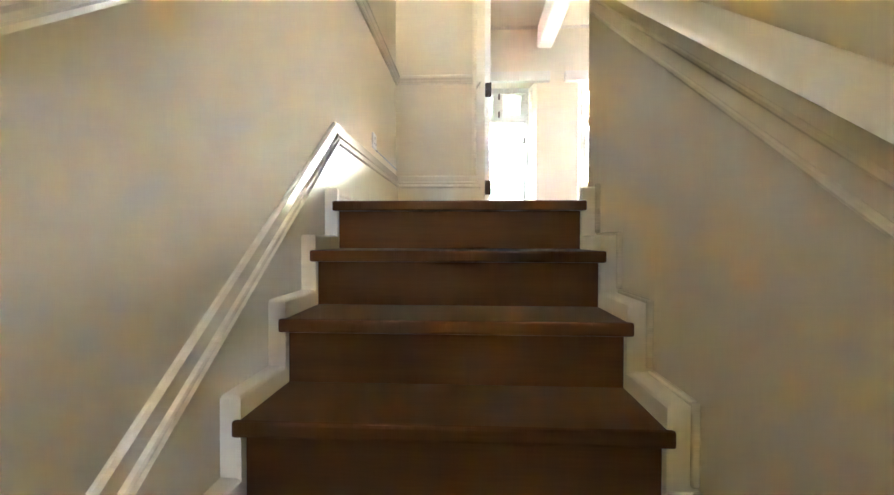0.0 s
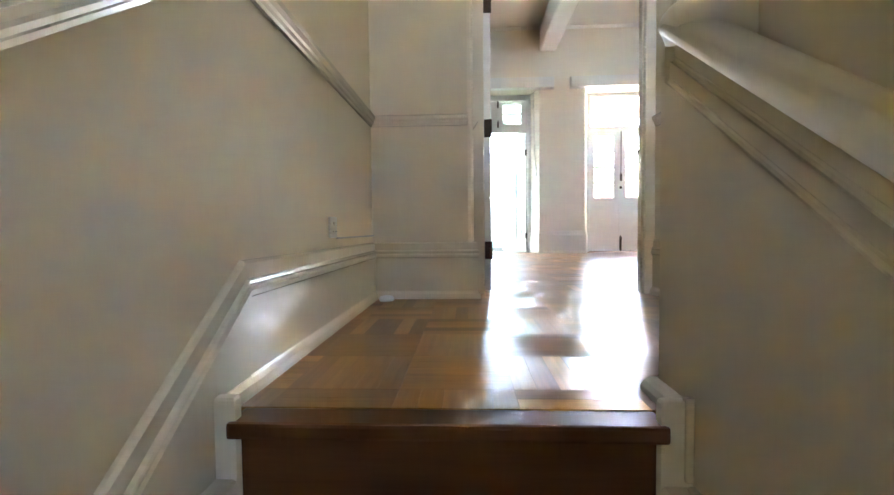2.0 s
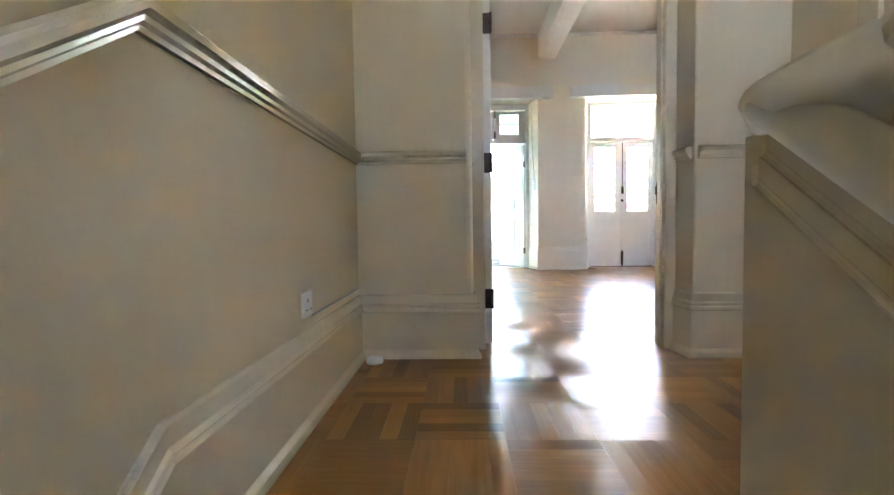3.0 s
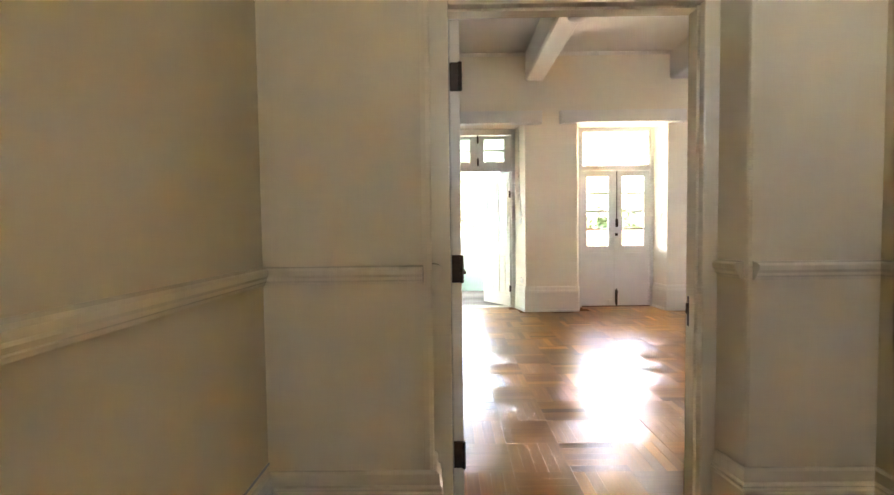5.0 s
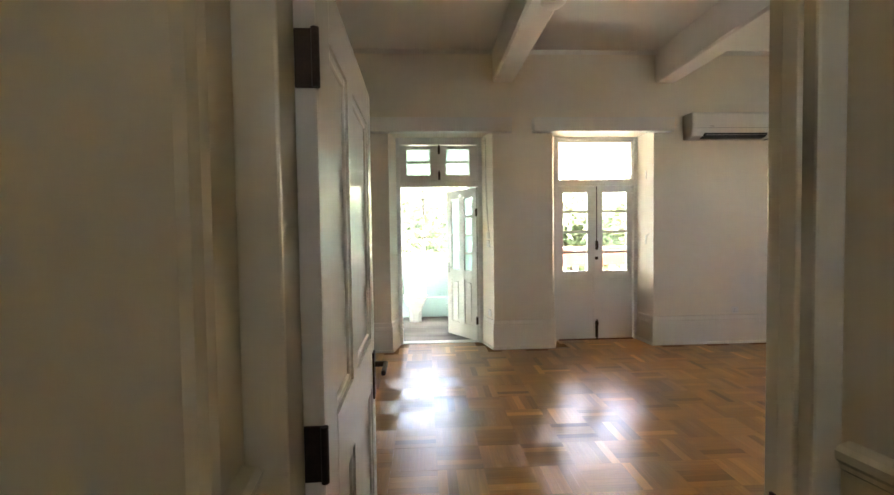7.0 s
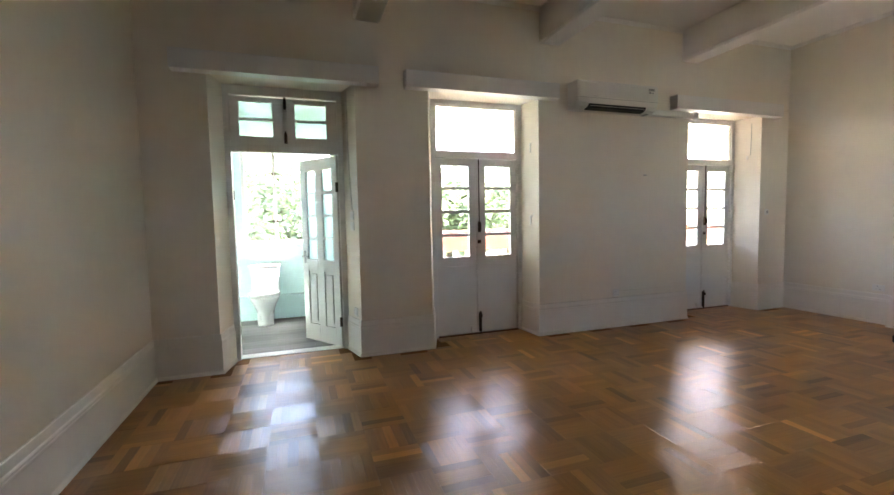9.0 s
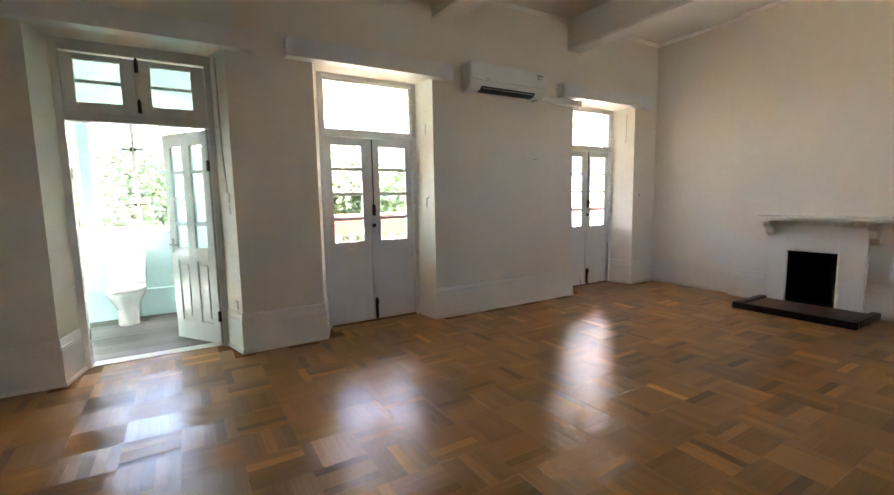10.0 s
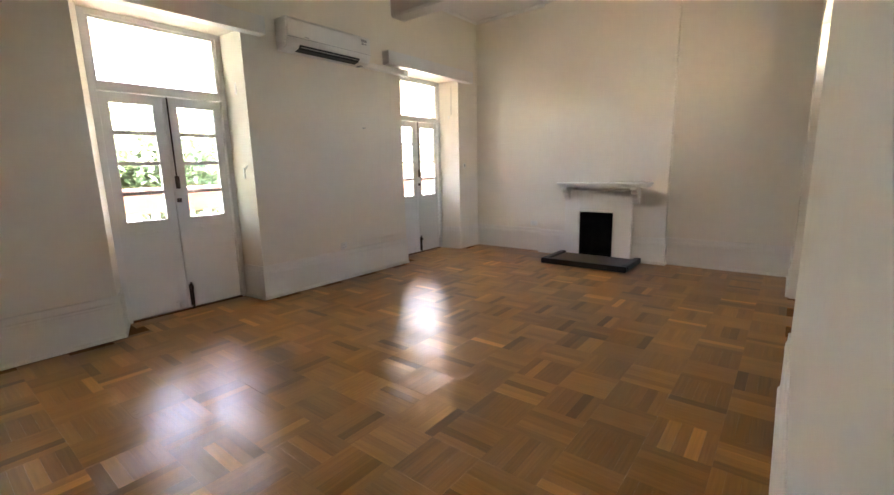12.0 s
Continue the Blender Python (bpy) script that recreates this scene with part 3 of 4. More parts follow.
# ---- french doors to the balcony ----
def bolt_set(parent, x, y):
    """A long cremone rod with its grip, a lock and a foot bolt, all in dark metal."""
    part("bolt_rod", cyl(bmesh.new(), (x, y - 0.012, 1.22), (x, y - 0.012, 2.02), 0.007, n=8), M_IRON, parent, "long dark metal bolt rod")
    bm = B(x - 0.016, y - 0.03, 1.19, x + 0.016, y, 1.31, bevel=0.006)
    cyl(bm, (x, y - 0.05, 1.215), (x, y - 0.05, 1.285), 0.009, n=8)
    part("bolt_grip", bm, M_IRON, parent, "dark metal bolt grip")
    part("lock", B(x - 0.02, y - 0.014, 1.06, x + 0.02, y, 1.10, bevel=0.004), M_IRON, parent, "small dark square lock")
    bm = B(x - 0.018, y - 0.014, 0.03, x + 0.018, y, 0.25, bevel=0.004)
    cyl(bm, (x, y - 0.02, 0.0), (x, y - 0.02, 0.27), 0.009, n=8)
    box(bm, x - 0.01, y - 0.045, 0.20, x + 0.012, y - 0.01, 0.235, bevel=0.004)
    part("foot_bolt", bm, M_IRON, parent, "dark metal foot bolt")


def french_door(number, fa, fb, pane_w):
    """Frame, fixed light above, and two leaves with four panes over a plain panel each."""
    w = fb - fa
    d = thing(f"door_{number}", "white-painted closed double door with small panes and a fixed light above", "door", (fa, YF, 0), kind="structure")
    f = 0.052
    for x0, x1, z0, z1 in ((0, f, 0, 2.659), (w - f, w, 0, 2.659), (f, w - f, 2.615, 2.659), (f, w - f, 2.03, 2.095)):
        part("door_frame", B(x0, 0.0, z0, x1, 0.09, z1, bevel=0.005), M_DOORS, d)
    for x0, x1, z0, z1 in ((f, f + 0.022, 2.095, 2.615), (w - f - 0.022, w - f, 2.095, 2.615), (f + 0.022, w - f - 0.022, 2.595, 2.615), (f + 0.022, w - f - 0.022, 2.095, 2.113)):
        part("glazing_bead", B(x0, 0.02, z0, x1, 0.06, z1, bevel=0.003), M_DOORS, d)
    g = part("transom_pane", B(f + 0.02, 0.045, 2.11, w - f - 0.02, 0.049, 2.598), M_GLASS, d)
    g.visible_shadow = False
    mid = w / 2
    for side in (-1, 1):
        x0, x1 = (f + 0.004, mid - 0.002) if side < 0 else (mid + 0.002, w - f - 0.004)
        p0 = (x0 + x1) / 2 - pane_w / 2 + side * 0.012
        p1 = p0 + pane_w
        leaf = part("door_leaf", B(x0, 0.035, 0.012, p0, 0.075, 2.026, bevel=0.0012), M_DOORS, d)
        zs = [0.912 + 0.2665 * i for i in range(5)]
        part("stile", B(p1, 0.035, 0.012, x1, 0.075, 2.026, bevel=0.0012), M_DOORS, leaf)
        part("rail", B(p0, 0.035, 1.943, p1, 0.075, 2.026), M_DOORS, leaf)
        bm = B(p0, 0.0355, 0.012, p1, 0.075, 0.912)
        box(bm, p0 + 0.04, 0.026, 0.792, p1 - 0.04, 0.0352, 0.806, bevel=0.003)
        part("panel", bm, M_DOORS, leaf, "flush white panel with a slim drip bar")
        for i in range(4):
            za, zb = zs[i], zs[i] + 0.2315
            if i:
                part("glazing_bar", B(p0, 0.037, za - 0.035, p1, 0.073, za, bevel=0.004), M_DOORS, leaf)
            g = part("pane", B(p0, 0.053, za, p1, 0.057, zb), M_GLASS, leaf)
            g.visible_shadow = False
        for z in (0.25, 1.0, 1.78):
            xh = x0 - 0.002 if side < 0 else x1 + 0.002
            part("hinge", cyl(bmesh.new(), (xh, 0.028, z - 0.04), (xh, 0.028, z + 0.04), 0.007, n=8), M_DOORS, leaf)
    part("astragal", B(mid - 0.02, 0.022, 0.02, mid + 0.012, 0.034, 2.02, bevel=0.004), M_DOORS, d)
    bolt_set(d, mid + 0.012, 0.022)
    bm = B(mid - 0.13, 0.018, 0.085, mid - 0.05, 0.034, 0.10, bevel=0.003)
    box(bm, mid - 0.10, 0.012, 0.03, mid - 0.08, 0.034, 0.09, bevel=0.003)
    part("door_holder", bm, M_PLASTIC, d, "small white door holder")
    part("threshold", B(f, 0.0, 0.001, w - f, 0.12, 0.011), M_STAIR, d)


french_door(2, OPEN[1][2], OPEN[1][3], 0.325)
french_door(3, OPEN[2][2], OPEN[2][3], 0.325)

# ---- doorway to the bathroom: frame, opening lights above, an open leaf ----
FA, FB = OPEN[0][2], OPEN[0][3]
W = FB - FA
d = thing("door_1", "white-painted bathroom doorway with frosted lights above and an open glazed leaf", "door", (FA, YF, 0), kind="structure")
for x0, x1, z0, z1 in ((0, 0.052, 0, 2.659), (W - 0.055, W, 0, 2.659), (0.052, W - 0.055, 2.57, 2.659), (0.052, W - 0.055, 2.033, 2.10)):
    part("door_frame", B(x0, 0.0, z0, x1, 0.10, z1, bevel=0.005), M_DOORS, d)
mid = (0.052 + W - 0.055) / 2
for k, (x0, x1) in enumerate(((0.054, mid - 0.012), (mid + 0.012, W - 0.057))):
    pw = 0.30
    p0 = (0.135 if k == 0 else 0.642)
    p1 = p0 + pw
    sash = part("transom_sash", B(x0, 0.02, 2.103, p0, 0.06, 2.561, bevel=0.003), M_DOORS, d)
    part("stile", B(p1, 0.02, 2.103, x1, 0.06, 2.561, bevel=0.003), M_DOORS, sash)
    for z0, z1 in ((2.103, 2.185), (2.336, 2.362), (2.513, 2.561)):
        part("rail", B(p0, 0.02, z0, p1, 0.06, z1, bevel=0.003), M_DOORS, sash)
    for z0, z1 in ((2.185, 2.336), (2.362, 2.513)):
        g = part("pane", B(p0, 0.038, z0, p1, 0.042, z1), M_FROST, sash, "frosted mint pane")
        g.visible_shadow = False
part("mullion", B(mid - 0.018, 0.006, 2.103, mid + 0.018, 0.05, 2.566, bevel=0.004), M_DOORS, d)
for z in (2.50, 2.17):
    bm = B(mid - 0.012, -0.012, z - 0.05, mid + 0.016, 0.006, z + 0.05, bevel=0.005)
    cyl(bm, (mid + 0.002, -0.018, z - 0.04), (mid + 0.002, -0.018, z + 0.065), 0.008, n=8)
    part("bolt", bm, M_IRON, d, "dark metal sash bolt")
for z in (0.28, 1.62):
    part("hinge", B(0.05, 0.055, z - 0.045, 0.056, 0.085, z + 0.045), M_IRON, d, "dark metal hinge plate")
part("threshold", B(0.052, 0.03, 0.0, W - 0.055, 0.16, 0.008, bevel=0.003), M_PLASTIC, d, "pale threshold strip")
# the open leaf: x runs from its hinge to its free edge
LW = 0.64
leaf = part("door_leaf", B(0, -0.02, 0.012, 0.09, 0.02, 2.026, bevel=0.004), M_DOORS, d, "open leaf with two columns of frosted panes")
leaf.matrix_basis = pose(W - 0.058, 0.06, 0, 0, 0, 180 - 56)
for x0, x1 in ((0.26, 0.37), (0.54, LW)):
    part("stile", B(x0, -0.02, 0.012, x1, 0.02, 2.026, bevel=0.004), M_DOORS, leaf)
for x0, x1 in ((0.09, 0.26), (0.37, 0.54)):
    for z0, z1 in ((0.012, 0.20), (0.80, 0.93), (1.90, 2.026)):
        part("rail", B(x0, -0.02, z0, x1, 0.02, z1), M_DOORS, leaf)
    bm = B(x0, -0.008, 0.20, x1, 0.008, 0.80)
    box(bm, x0 + 0.035, -0.017, 0.235, x1 - 0.035, 0.017, 0.765, bevel=0.008)
    part("panel", bm, M_DOORS, leaf)
    for i in range(4):
        za = 0.93 + i * 0.2475
        if i:
            part("glazing_bar", B(x0, -0.018, za - 0.032, x1, 0.018, za, bevel=0.003), M_DOORS, leaf)
        g = part("pane", B(x0, -0.002, za, x1, 0.002, za + 0.2155), M_FROST, leaf, "frosted mint pane")
        g.visible_shadow = False
bm = B(LW - 0.06, 0.019, 0.88, LW - 0.03, 0.026, 1.02, bevel=0.003)
cyl(bm, (LW - 0.045, 0.02, 0.96), (LW - 0.045, 0.06, 0.96), 0.008, n=8)
box(bm, LW - 0.15, 0.052, 0.953, LW - 0.038, 0.066, 0.969, bevel=0.005)
part("handle", bm, M_STEEL, leaf, "steel lever handle")
for z in (0.28, 1.70):
    part("hinge", B(-0.012, 0.012, z - 0.05, 0.01, 0.032, z + 0.05, bevel=0.002), M_IRON, leaf, "dark metal hinge")


# ---- hall door: frame, dark hinges, panelled leaf standing open into the room ----
d = thing("door_4", "white-painted panelled door standing open, dark metal hinges", "door", (DX0, 5.33, 0), kind="structure")
DW = DX1 - DX0
for x0, x1, z0, z1 in ((-0.077, 0, 0, 2.085), (DW, DW + 0.058, 0, 2.085), (0, DW, DZ, 2.085)):
    part("door_frame", B(x0, 0.0, z0, x1, 0.115, z1, bevel=0.006), M_HTRIM, d)
for x0, x1, z0, z1 in ((DW - 0.012, DW, 0, DZ), (0.0, DW - 0.012, DZ - 0.012, DZ)):
    part("door_stop", B(x0, 0.03, z0, x1, 0.068, z1, bevel=0.003), M_HTRIM, d)
bm = B(DW - 0.006, 0.074, 0.78, DW + 0.002, 0.094, 0.90, bevel=0.002)
box(bm, DW - 0.014, 0.078, 0.83, DW - 0.004, 0.09, 0.875, bevel=0.002)
part("strike_plate", bm, M_IRON, d, "dark metal strike plate")
LL, TH = 0.93, 0.042
leaf = part("door_leaf", B(0, 0, 0.012, 0.13, TH, 1.995, bevel=0.004), M_LEAFDOOR, d, "glossy white panelled leaf")
leaf.matrix_basis = pose(0.044, 0.085, 0, 0, 0, 91)
part("stile", B(LL - 0.098, 0, 0.012, LL, TH, 1.995, bevel=0.004), M_LEAFDOOR, leaf)
part("stile", B(0.37, 0, 1.04, 0.46, TH, 1.86), M_LEAFDOOR, leaf)
part("stile", B(0.37, 0, 0.24, 0.46, TH, 0.86), M_LEAFDOOR, leaf)
for z0, z1 in ((0.012, 0.24), (0.86, 1.04), (1.86, 1.995)):
    part("rail", B(0.13, 0, z0, LL - 0.098, TH, z1), M_LEAFDOOR, leaf)
for x0, x1 in ((0.13, 0.37), (0.46, LL - 0.098)):
    for z0, z1 in ((0.24, 0.86), (1.04, 1.86)):
        bm = B(x0, 0.014, z0, x1, TH - 0.014, z1)
        for a0, a1, b0, b1 in ((x0, x0 + 0.026, z0, z1), (x1 - 0.026, x1, z0, z1), (x0 + 0.026, x1 - 0.026, z0, z0 + 0.026), (x0 + 0.026, x1 - 0.026, z1 - 0.026, z1)):
            box(bm, a0, 0.005, b0, a1, TH - 0.005, b1, bevel=0.006)
        part("panel", bm, M_LEAFDOOR, leaf)
for z in (0.265, 1.02, 1.775):
    bm = B(-0.004, 0.004, z - 0.055, 0.002, TH - 0.002, z + 0.055, bevel=0.002)
    cyl(bm, (-0.006, 0.0, z - 0.055), (-0.006, 0.0, z + 0.055), 0.008, n=10)
    part("hinge", bm, M_IRON, leaf, "large dark metal hinge")
for s, y in ((-1, 0.0), (1, TH)):
    bm = B(LL - 0.085, min(y, y + s * 0.008), 0.80, LL - 0.035, max(y, y + s * 0.008), 0.98, bevel=0.003)
    cyl(bm, (LL - 0.06, y, 0.93), (LL - 0.06, y + s * 0.05, 0.93), 0.011, n=10)
    box(bm, LL - 0.18, y + s * 0.05 - 0.009, 0.92, LL - 0.05, y + s * 0.05 + 0.009, 0.94, bevel=0.007)
    part("handle", bm, M_IRON, leaf, "dark metal lever handle")


# ---- fireplace ----
fp = thing("fireplace", "white-painted fireplace with bracketed mantel shelf and black firebox", "fireplace", (XB, 7.725, 0))
bm = B(-0.055, 0.25, 0.0, -0.001, 0.455, 0.97, bevel=0.004)
box(bm, -0.055, -0.485, 0.0, -0.001, -0.25, 0.97, bevel=0.004)
box(bm, -0.055, -0.25, 0.70, -0.001, 0.25, 0.97)
part("surround", bm, M_TRIM, fp)
for y0, y1, z0, z1 in ((0.24, 0.262, 0.0, 0.665), (-0.262, -0.24, 0.0, 0.665), (-0.262, 0.262, 0.665, 0.69)):
    part("opening_trim", B(-0.062, y0, z0, -0.02, y1, z1, bevel=0.004), M_TRIM, fp)
bm = B(-0.25, -0.725, 1.05, -0.001, 0.505, 1.083, bevel=0.008)
box(bm, -0.225, -0.70, 1.025, -0.001, 0.48, 1.051, bevel=0.006)
part("mantel_shelf", bm, M_TRIM, fp, "white-painted mantel shelf")
for yc in (0.415, -0.53):
    prof = [(-0.001, 1.03), (-0.20, 1.03), (-0.205, 0.99), (-0.19, 0.965), (-0.16, 0.955), (-0.135, 0.935), (-0.13, 0.90), (-0.105, 0.865), (-0.07, 0.855), (-0.055, 0.83), (-0.03, 0.80), (-0.001, 0.79)]
    bm = prism(bmesh.new(), prof, "y", yc - 0.04, yc + 0.04)
    bmesh.ops.bevel(bm, geom=[e for e in bm.edges if abs(e.verts[0].co.y - e.verts[1].co.y) < 1e-4], offset=0.006, segments=1, affect="EDGES")
    part("corbel", bm, M_TRIM, fp, "scrolled white mantel bracket")
bm = B(0.075, -0.25, 0.0, 0.104, 0.25, 0.68)
box(bm, -0.02, -0.25, 0.0, 0.075, -0.239, 0.68)
box(bm, -0.02, 0.239, 0.0, 0.075, 0.25, 0.68)
box(bm, -0.02, -0.239, 0.668, 0.075, 0.239, 0.68)
box(bm, -0.02, -0.239, 0.0, 0.075, 0.239, 0.055)
part("firebox", bm, M_SOOT, fp, "black sooty firebox")
hearth = thing("hearth", "dark brown tiled hearth with a raised rounded kerb", "hearth", (XB, 7.66, 0))
part("slab", B(-0.70, -0.52, 0.0, -0.058, 0.52, 0.05, bevel=0.004), M_HEARTHTOP, hearth)
for x0, x1, y0, y1 in ((-0.73, -0.645, -0.57, 0.57), (-0.645, -0.048, 0.485, 0.57), (-0.645, -0.048, -0.57, -0.485)):
    part("kerb", B(x0, y0, 0.0, x1, y1, 0.078, bevel=0.02, seg=3), M_HEARTH, hearth, "glossy dark kerb")

# ---- air conditioner with its pipe duct ----
ac = thing("air_conditioner", "white wall-mounted split air conditioner with dark outlet slot", "air conditioner", (3.55, YN, 2.54))
prof = [(-0.001, 0.0), (-0.10, 0.0), (-0.17, 0.02), (-0.20, 0.06), (-0.215, 0.12), (-0.21, 0.27), (-0.195, 0.295), (-0.17, 0.30), (-0.001, 0.30)]
bm = prism(bmesh.new(), prof, "x", 0.0, 1.10)
bmesh.ops.bevel(bm, geom=[e for e in bm.edges if abs(e.verts[0].co.x - e.verts[1].co.x) < 1e-4], offset=0.012, segments=2, affect="EDGES")
part("body", bm, M_PLASTIC, ac)
bm = prism(bmesh.new(), [(-0.105, -0.004), (-0.172, 0.010), (-0.200, 0.046), (-0.19, 0.052), (-0.10, 0.026)], "x", 0.15, 0.93)
part("outlet", bm, M_BLACK, ac, "dark air outlet slot")
for zz, yy in ((0.03, -0.182),):
    part("louvre", B(0.17, yy - 0.012, zz - 0.004, 0.91, yy + 0.006, zz + 0.002), M_GREYP, ac)
part("front_seam", B(0.005, -0.2165, 0.105, 1.095, -0.2145, 0.108), M_GREYP, ac)
part("sticker", B(0.945, -0.2172, 0.15, 1.035, -0.2152, 0.262), M_PLASTIC, ac, "white energy sticker with grey bars")
for a0, a1, b0, b1 in ((0.948, 1.032, 0.232, 0.258), (0.955, 0.985, 0.20, 0.225), (0.995, 1.028, 0.205, 0.215)):
    part("sticker_print", B(a0, -0.2185, b0, a1, -0.2174, b1), M_GREYP, ac)
part("badge", B(0.20, -0.2165, 0.122, 0.25, -0.2148, 0.13), M_STEEL, ac)
part("end_cap", B(1.005, -0.12, -0.012, 1.04, -0.04, 0.0, bevel=0.003), M_GREYP, ac)
duct = thing("pipe_duct", "white plastic pipe duct from air conditioner to door reveal", "duct", (4.62, YN, 2.575))
bm = B(0.0, -0.075, -0.032, 0.76, -0.001, 0.038, bevel=0.018, seg=3)
part("cover", bm, M_PLASTIC, duct)
part("elbow", B(0.72, -0.085, -0.04, 0.80, -0.001, 0.048, bevel=0.02, seg=3), M_PLASTIC, duct)
part("drain_pipe", cyl(bmesh.new(), (0.77, -0.03, -0.09), (0.77, -0.03, -0.035), 0.014, n=10), M_PLASTIC, duct)

# ---- small fittings ----
def plate(name, label, category, at, turn, w, h, marks=()):
    """A wall plate: x along the wall, front to -y."""
    t = thing(name, label, category, at, turn)
    part("plate", B(-w / 2, -0.012, -h / 2, w / 2, -0.001, h / 2, bevel=0.004), M_PLASTIC, t)
    for a0, a1, b0, b1, m in marks:
        part("rocker", B(a0, -0.016, b0, a1, -0.0125, b1, bevel=0.0015), m, t)
    return t


SOCK = ((-0.012, -0.006, 0.008, 0.022, M_GREYP), (-0.025, -0.012, -0.02, -0.014, M_GREYP), (0.012, 0.025, -0.02, -0.014, M_GREYP))
SWITCH = ((-0.016, 0.016, -0.026, 0.026, M_PLASTIC),)
plate("wall_socket", "cream plastic wall socket above the baseboard", "socket", (XL + 0.001, 4.43, 0.41), 90, 0.085, 0.085, SOCK)
plate("wall_socket", "white wall socket with surface cable", "socket", (4.234, YN - 0.001, 0.415), 0, 0.086, 0.086, SOCK)
plate("wall_socket", "white wall socket beside the chimney breast", "socket", (XE - 0.001, 8.76, 0.43), -90, 0.12, 0.075, SOCK)
plate("light_switch", "white light switch on the window wall", "switch", (6.765, YN - 0.001, 1.36), 0, 0.075, 0.085, ((-0.012, 0.012, -0.02, 0.02, M_GREYP),))
plate("light_switch", "cream light switch beside the dado rail", "switch", (XR - 0.001, 5.07, 1.32), -90, 0.086, 0.13, SWITCH)
plate("blank_plate", "white round-cornered outlet low on the wall", "outlet", (6.86, YN - 0.001, 0.46), 0, 0.03, 0.03)


def on_reveal(k, right, f):
    """A place on a splayed reveal and its turn: f runs from the room's face to the frame."""
    a, b, fa, fb = OPEN[k]
    x0, x1 = (b, fb) if right else (a, fa)
    ang = math.degrees(math.atan2(YF - YN, x1 - x0))
    return x0 + (x1 - x0) * f, YN + (YF - YN) * f, ang


x, y, ang = on_reveal(0, True, 0.42)
t = plate("light_switch", "pair of white light switches on the reveal", "switch", (x, y, 1.40), ang - 180, 0.086, 0.086, SWITCH)
t = plate("light_switch", "pair of white light switches on the reveal", "switch", (x, y, 1.295), ang - 180, 0.086, 0.086, SWITCH)
plate("wall_socket", "small white socket on the reveal", "socket", (x + 0.005, y - 0.04, 0.435), ang - 180, 0.08, 0.08, SOCK)
cable = thing("surface_cable", "white painted cable conduit above the switches", "cable", (x, y, 1.45), ang - 180)
bm = bmesh.new()
pts = [(-0.07, 1.18), (-0.062, 0.7), (-0.045, 0.35), (-0.02, 0.16), (0.0, 0.06), (0.0, 0.0)]
for (a, za), (b, zb) in zip(pts, pts[1:]):
    cyl(bm, (a, -0.008, za), (b, -0.008, zb), 0.009, n=8)
part("conduit", bm, M_TRIM, cable)
x, y, ang = on_reveal(1, True, 0.45)
plate("bracket_plate", "slim white bracket plate on the reveal", "bracket", (x, y, 2.14), ang - 180, 0.022, 0.11)
b2 = plate("bracket_plate", "slim white bracket plate with a hook", "bracket", (x, y, 1.32), ang - 180, 0.022, 0.11)
part("hook", cyl(bmesh.new(), (0.012, -0.012, 0.02), (0.10, -0.03, 0.075), 0.005, n=8), M_PLASTIC, b2)
x, y, ang = on_reveal(2, True, 0.5)
b3 = plate("bracket_plate", "small white bracket with a hanging cord", "bracket", (x, y, 2.12), ang - 180, 0.03, 0.05)
part("cord", cyl(bmesh.new(), (0.05, -0.01, 2.58 - 2.12), (0.045, -0.012, 0.03), 0.004, n=6), M_GREYP, b3)
hook = thing("wall_hook", "small metal hook on the wall", "hook", (4.65, YN, 1.835))
bm = B(-0.012, -0.006, -0.008, 0.012, -0.001, 0.008, bevel=0.002)
cyl(bm, (0, -0.005, 0), (0.02, -0.03, 0.0), 0.004, n=8)
part("peg", bm, M_STEEL, hook)
for x0, x1, z in ((4.28, 5.25, 0.43),):
    tr = thing("surface_trunking", "white surface cable trunking along the wall", "trunking", (x0, YN, z))
    part("cover", B(0, -0.012, -0.007, x1 - x0, -0.001, 0.007, bevel=0.002), M_ROOM, tr)
# hall cable from the socket
tr = thing("surface_cable", "dark thin cable along the baseboard top", "cable", (XL, 4.47, 0.366))
part("wire", cyl(bmesh.new(), (0.012, 0, 0), (0.012, 0.70, 0.0), 0.004, n=6), M_GREYP, tr)
# ceiling lamp holder under the nearest beam
lamp = thing("ceiling_lamp", "small white lamp holder with a saucer shade under the beam", "lamp", (1.33, 7.815, 3.245))
part("rose", lathe(bmesh.new(), [(0.045, 0.0), (0.045, -0.02), (0.03, -0.03), (0.02, -0.032)][::-1]), M_PLASTIC, lamp, smooth=True)
part("stem", cyl(bmesh.new(), (0, 0, -0.03), (0, 0, -0.075), 0.016), M_PLASTIC, lamp)
part("shade", lathe(bmesh.new(), [(0.03, -0.14), (0.075, -0.125), (0.095, -0.105), (0.09, -0.09), (0.04, -0.072)]), M_PLASTIC, lamp, "white saucer-shaped shade", smooth=True)
# round white stopper on the landing floor
st = thing("door_stopper", "small round white stopper on the floor beside the baseboard", "stopper", (-0.45, 5.105, 0.0))
part("disc", lathe(bmesh.new(), [(0.04, 0.0), (0.042, 0.012), (0.036, 0.024), (0.02, 0.028)]), M_PLASTIC, st, smooth=True)

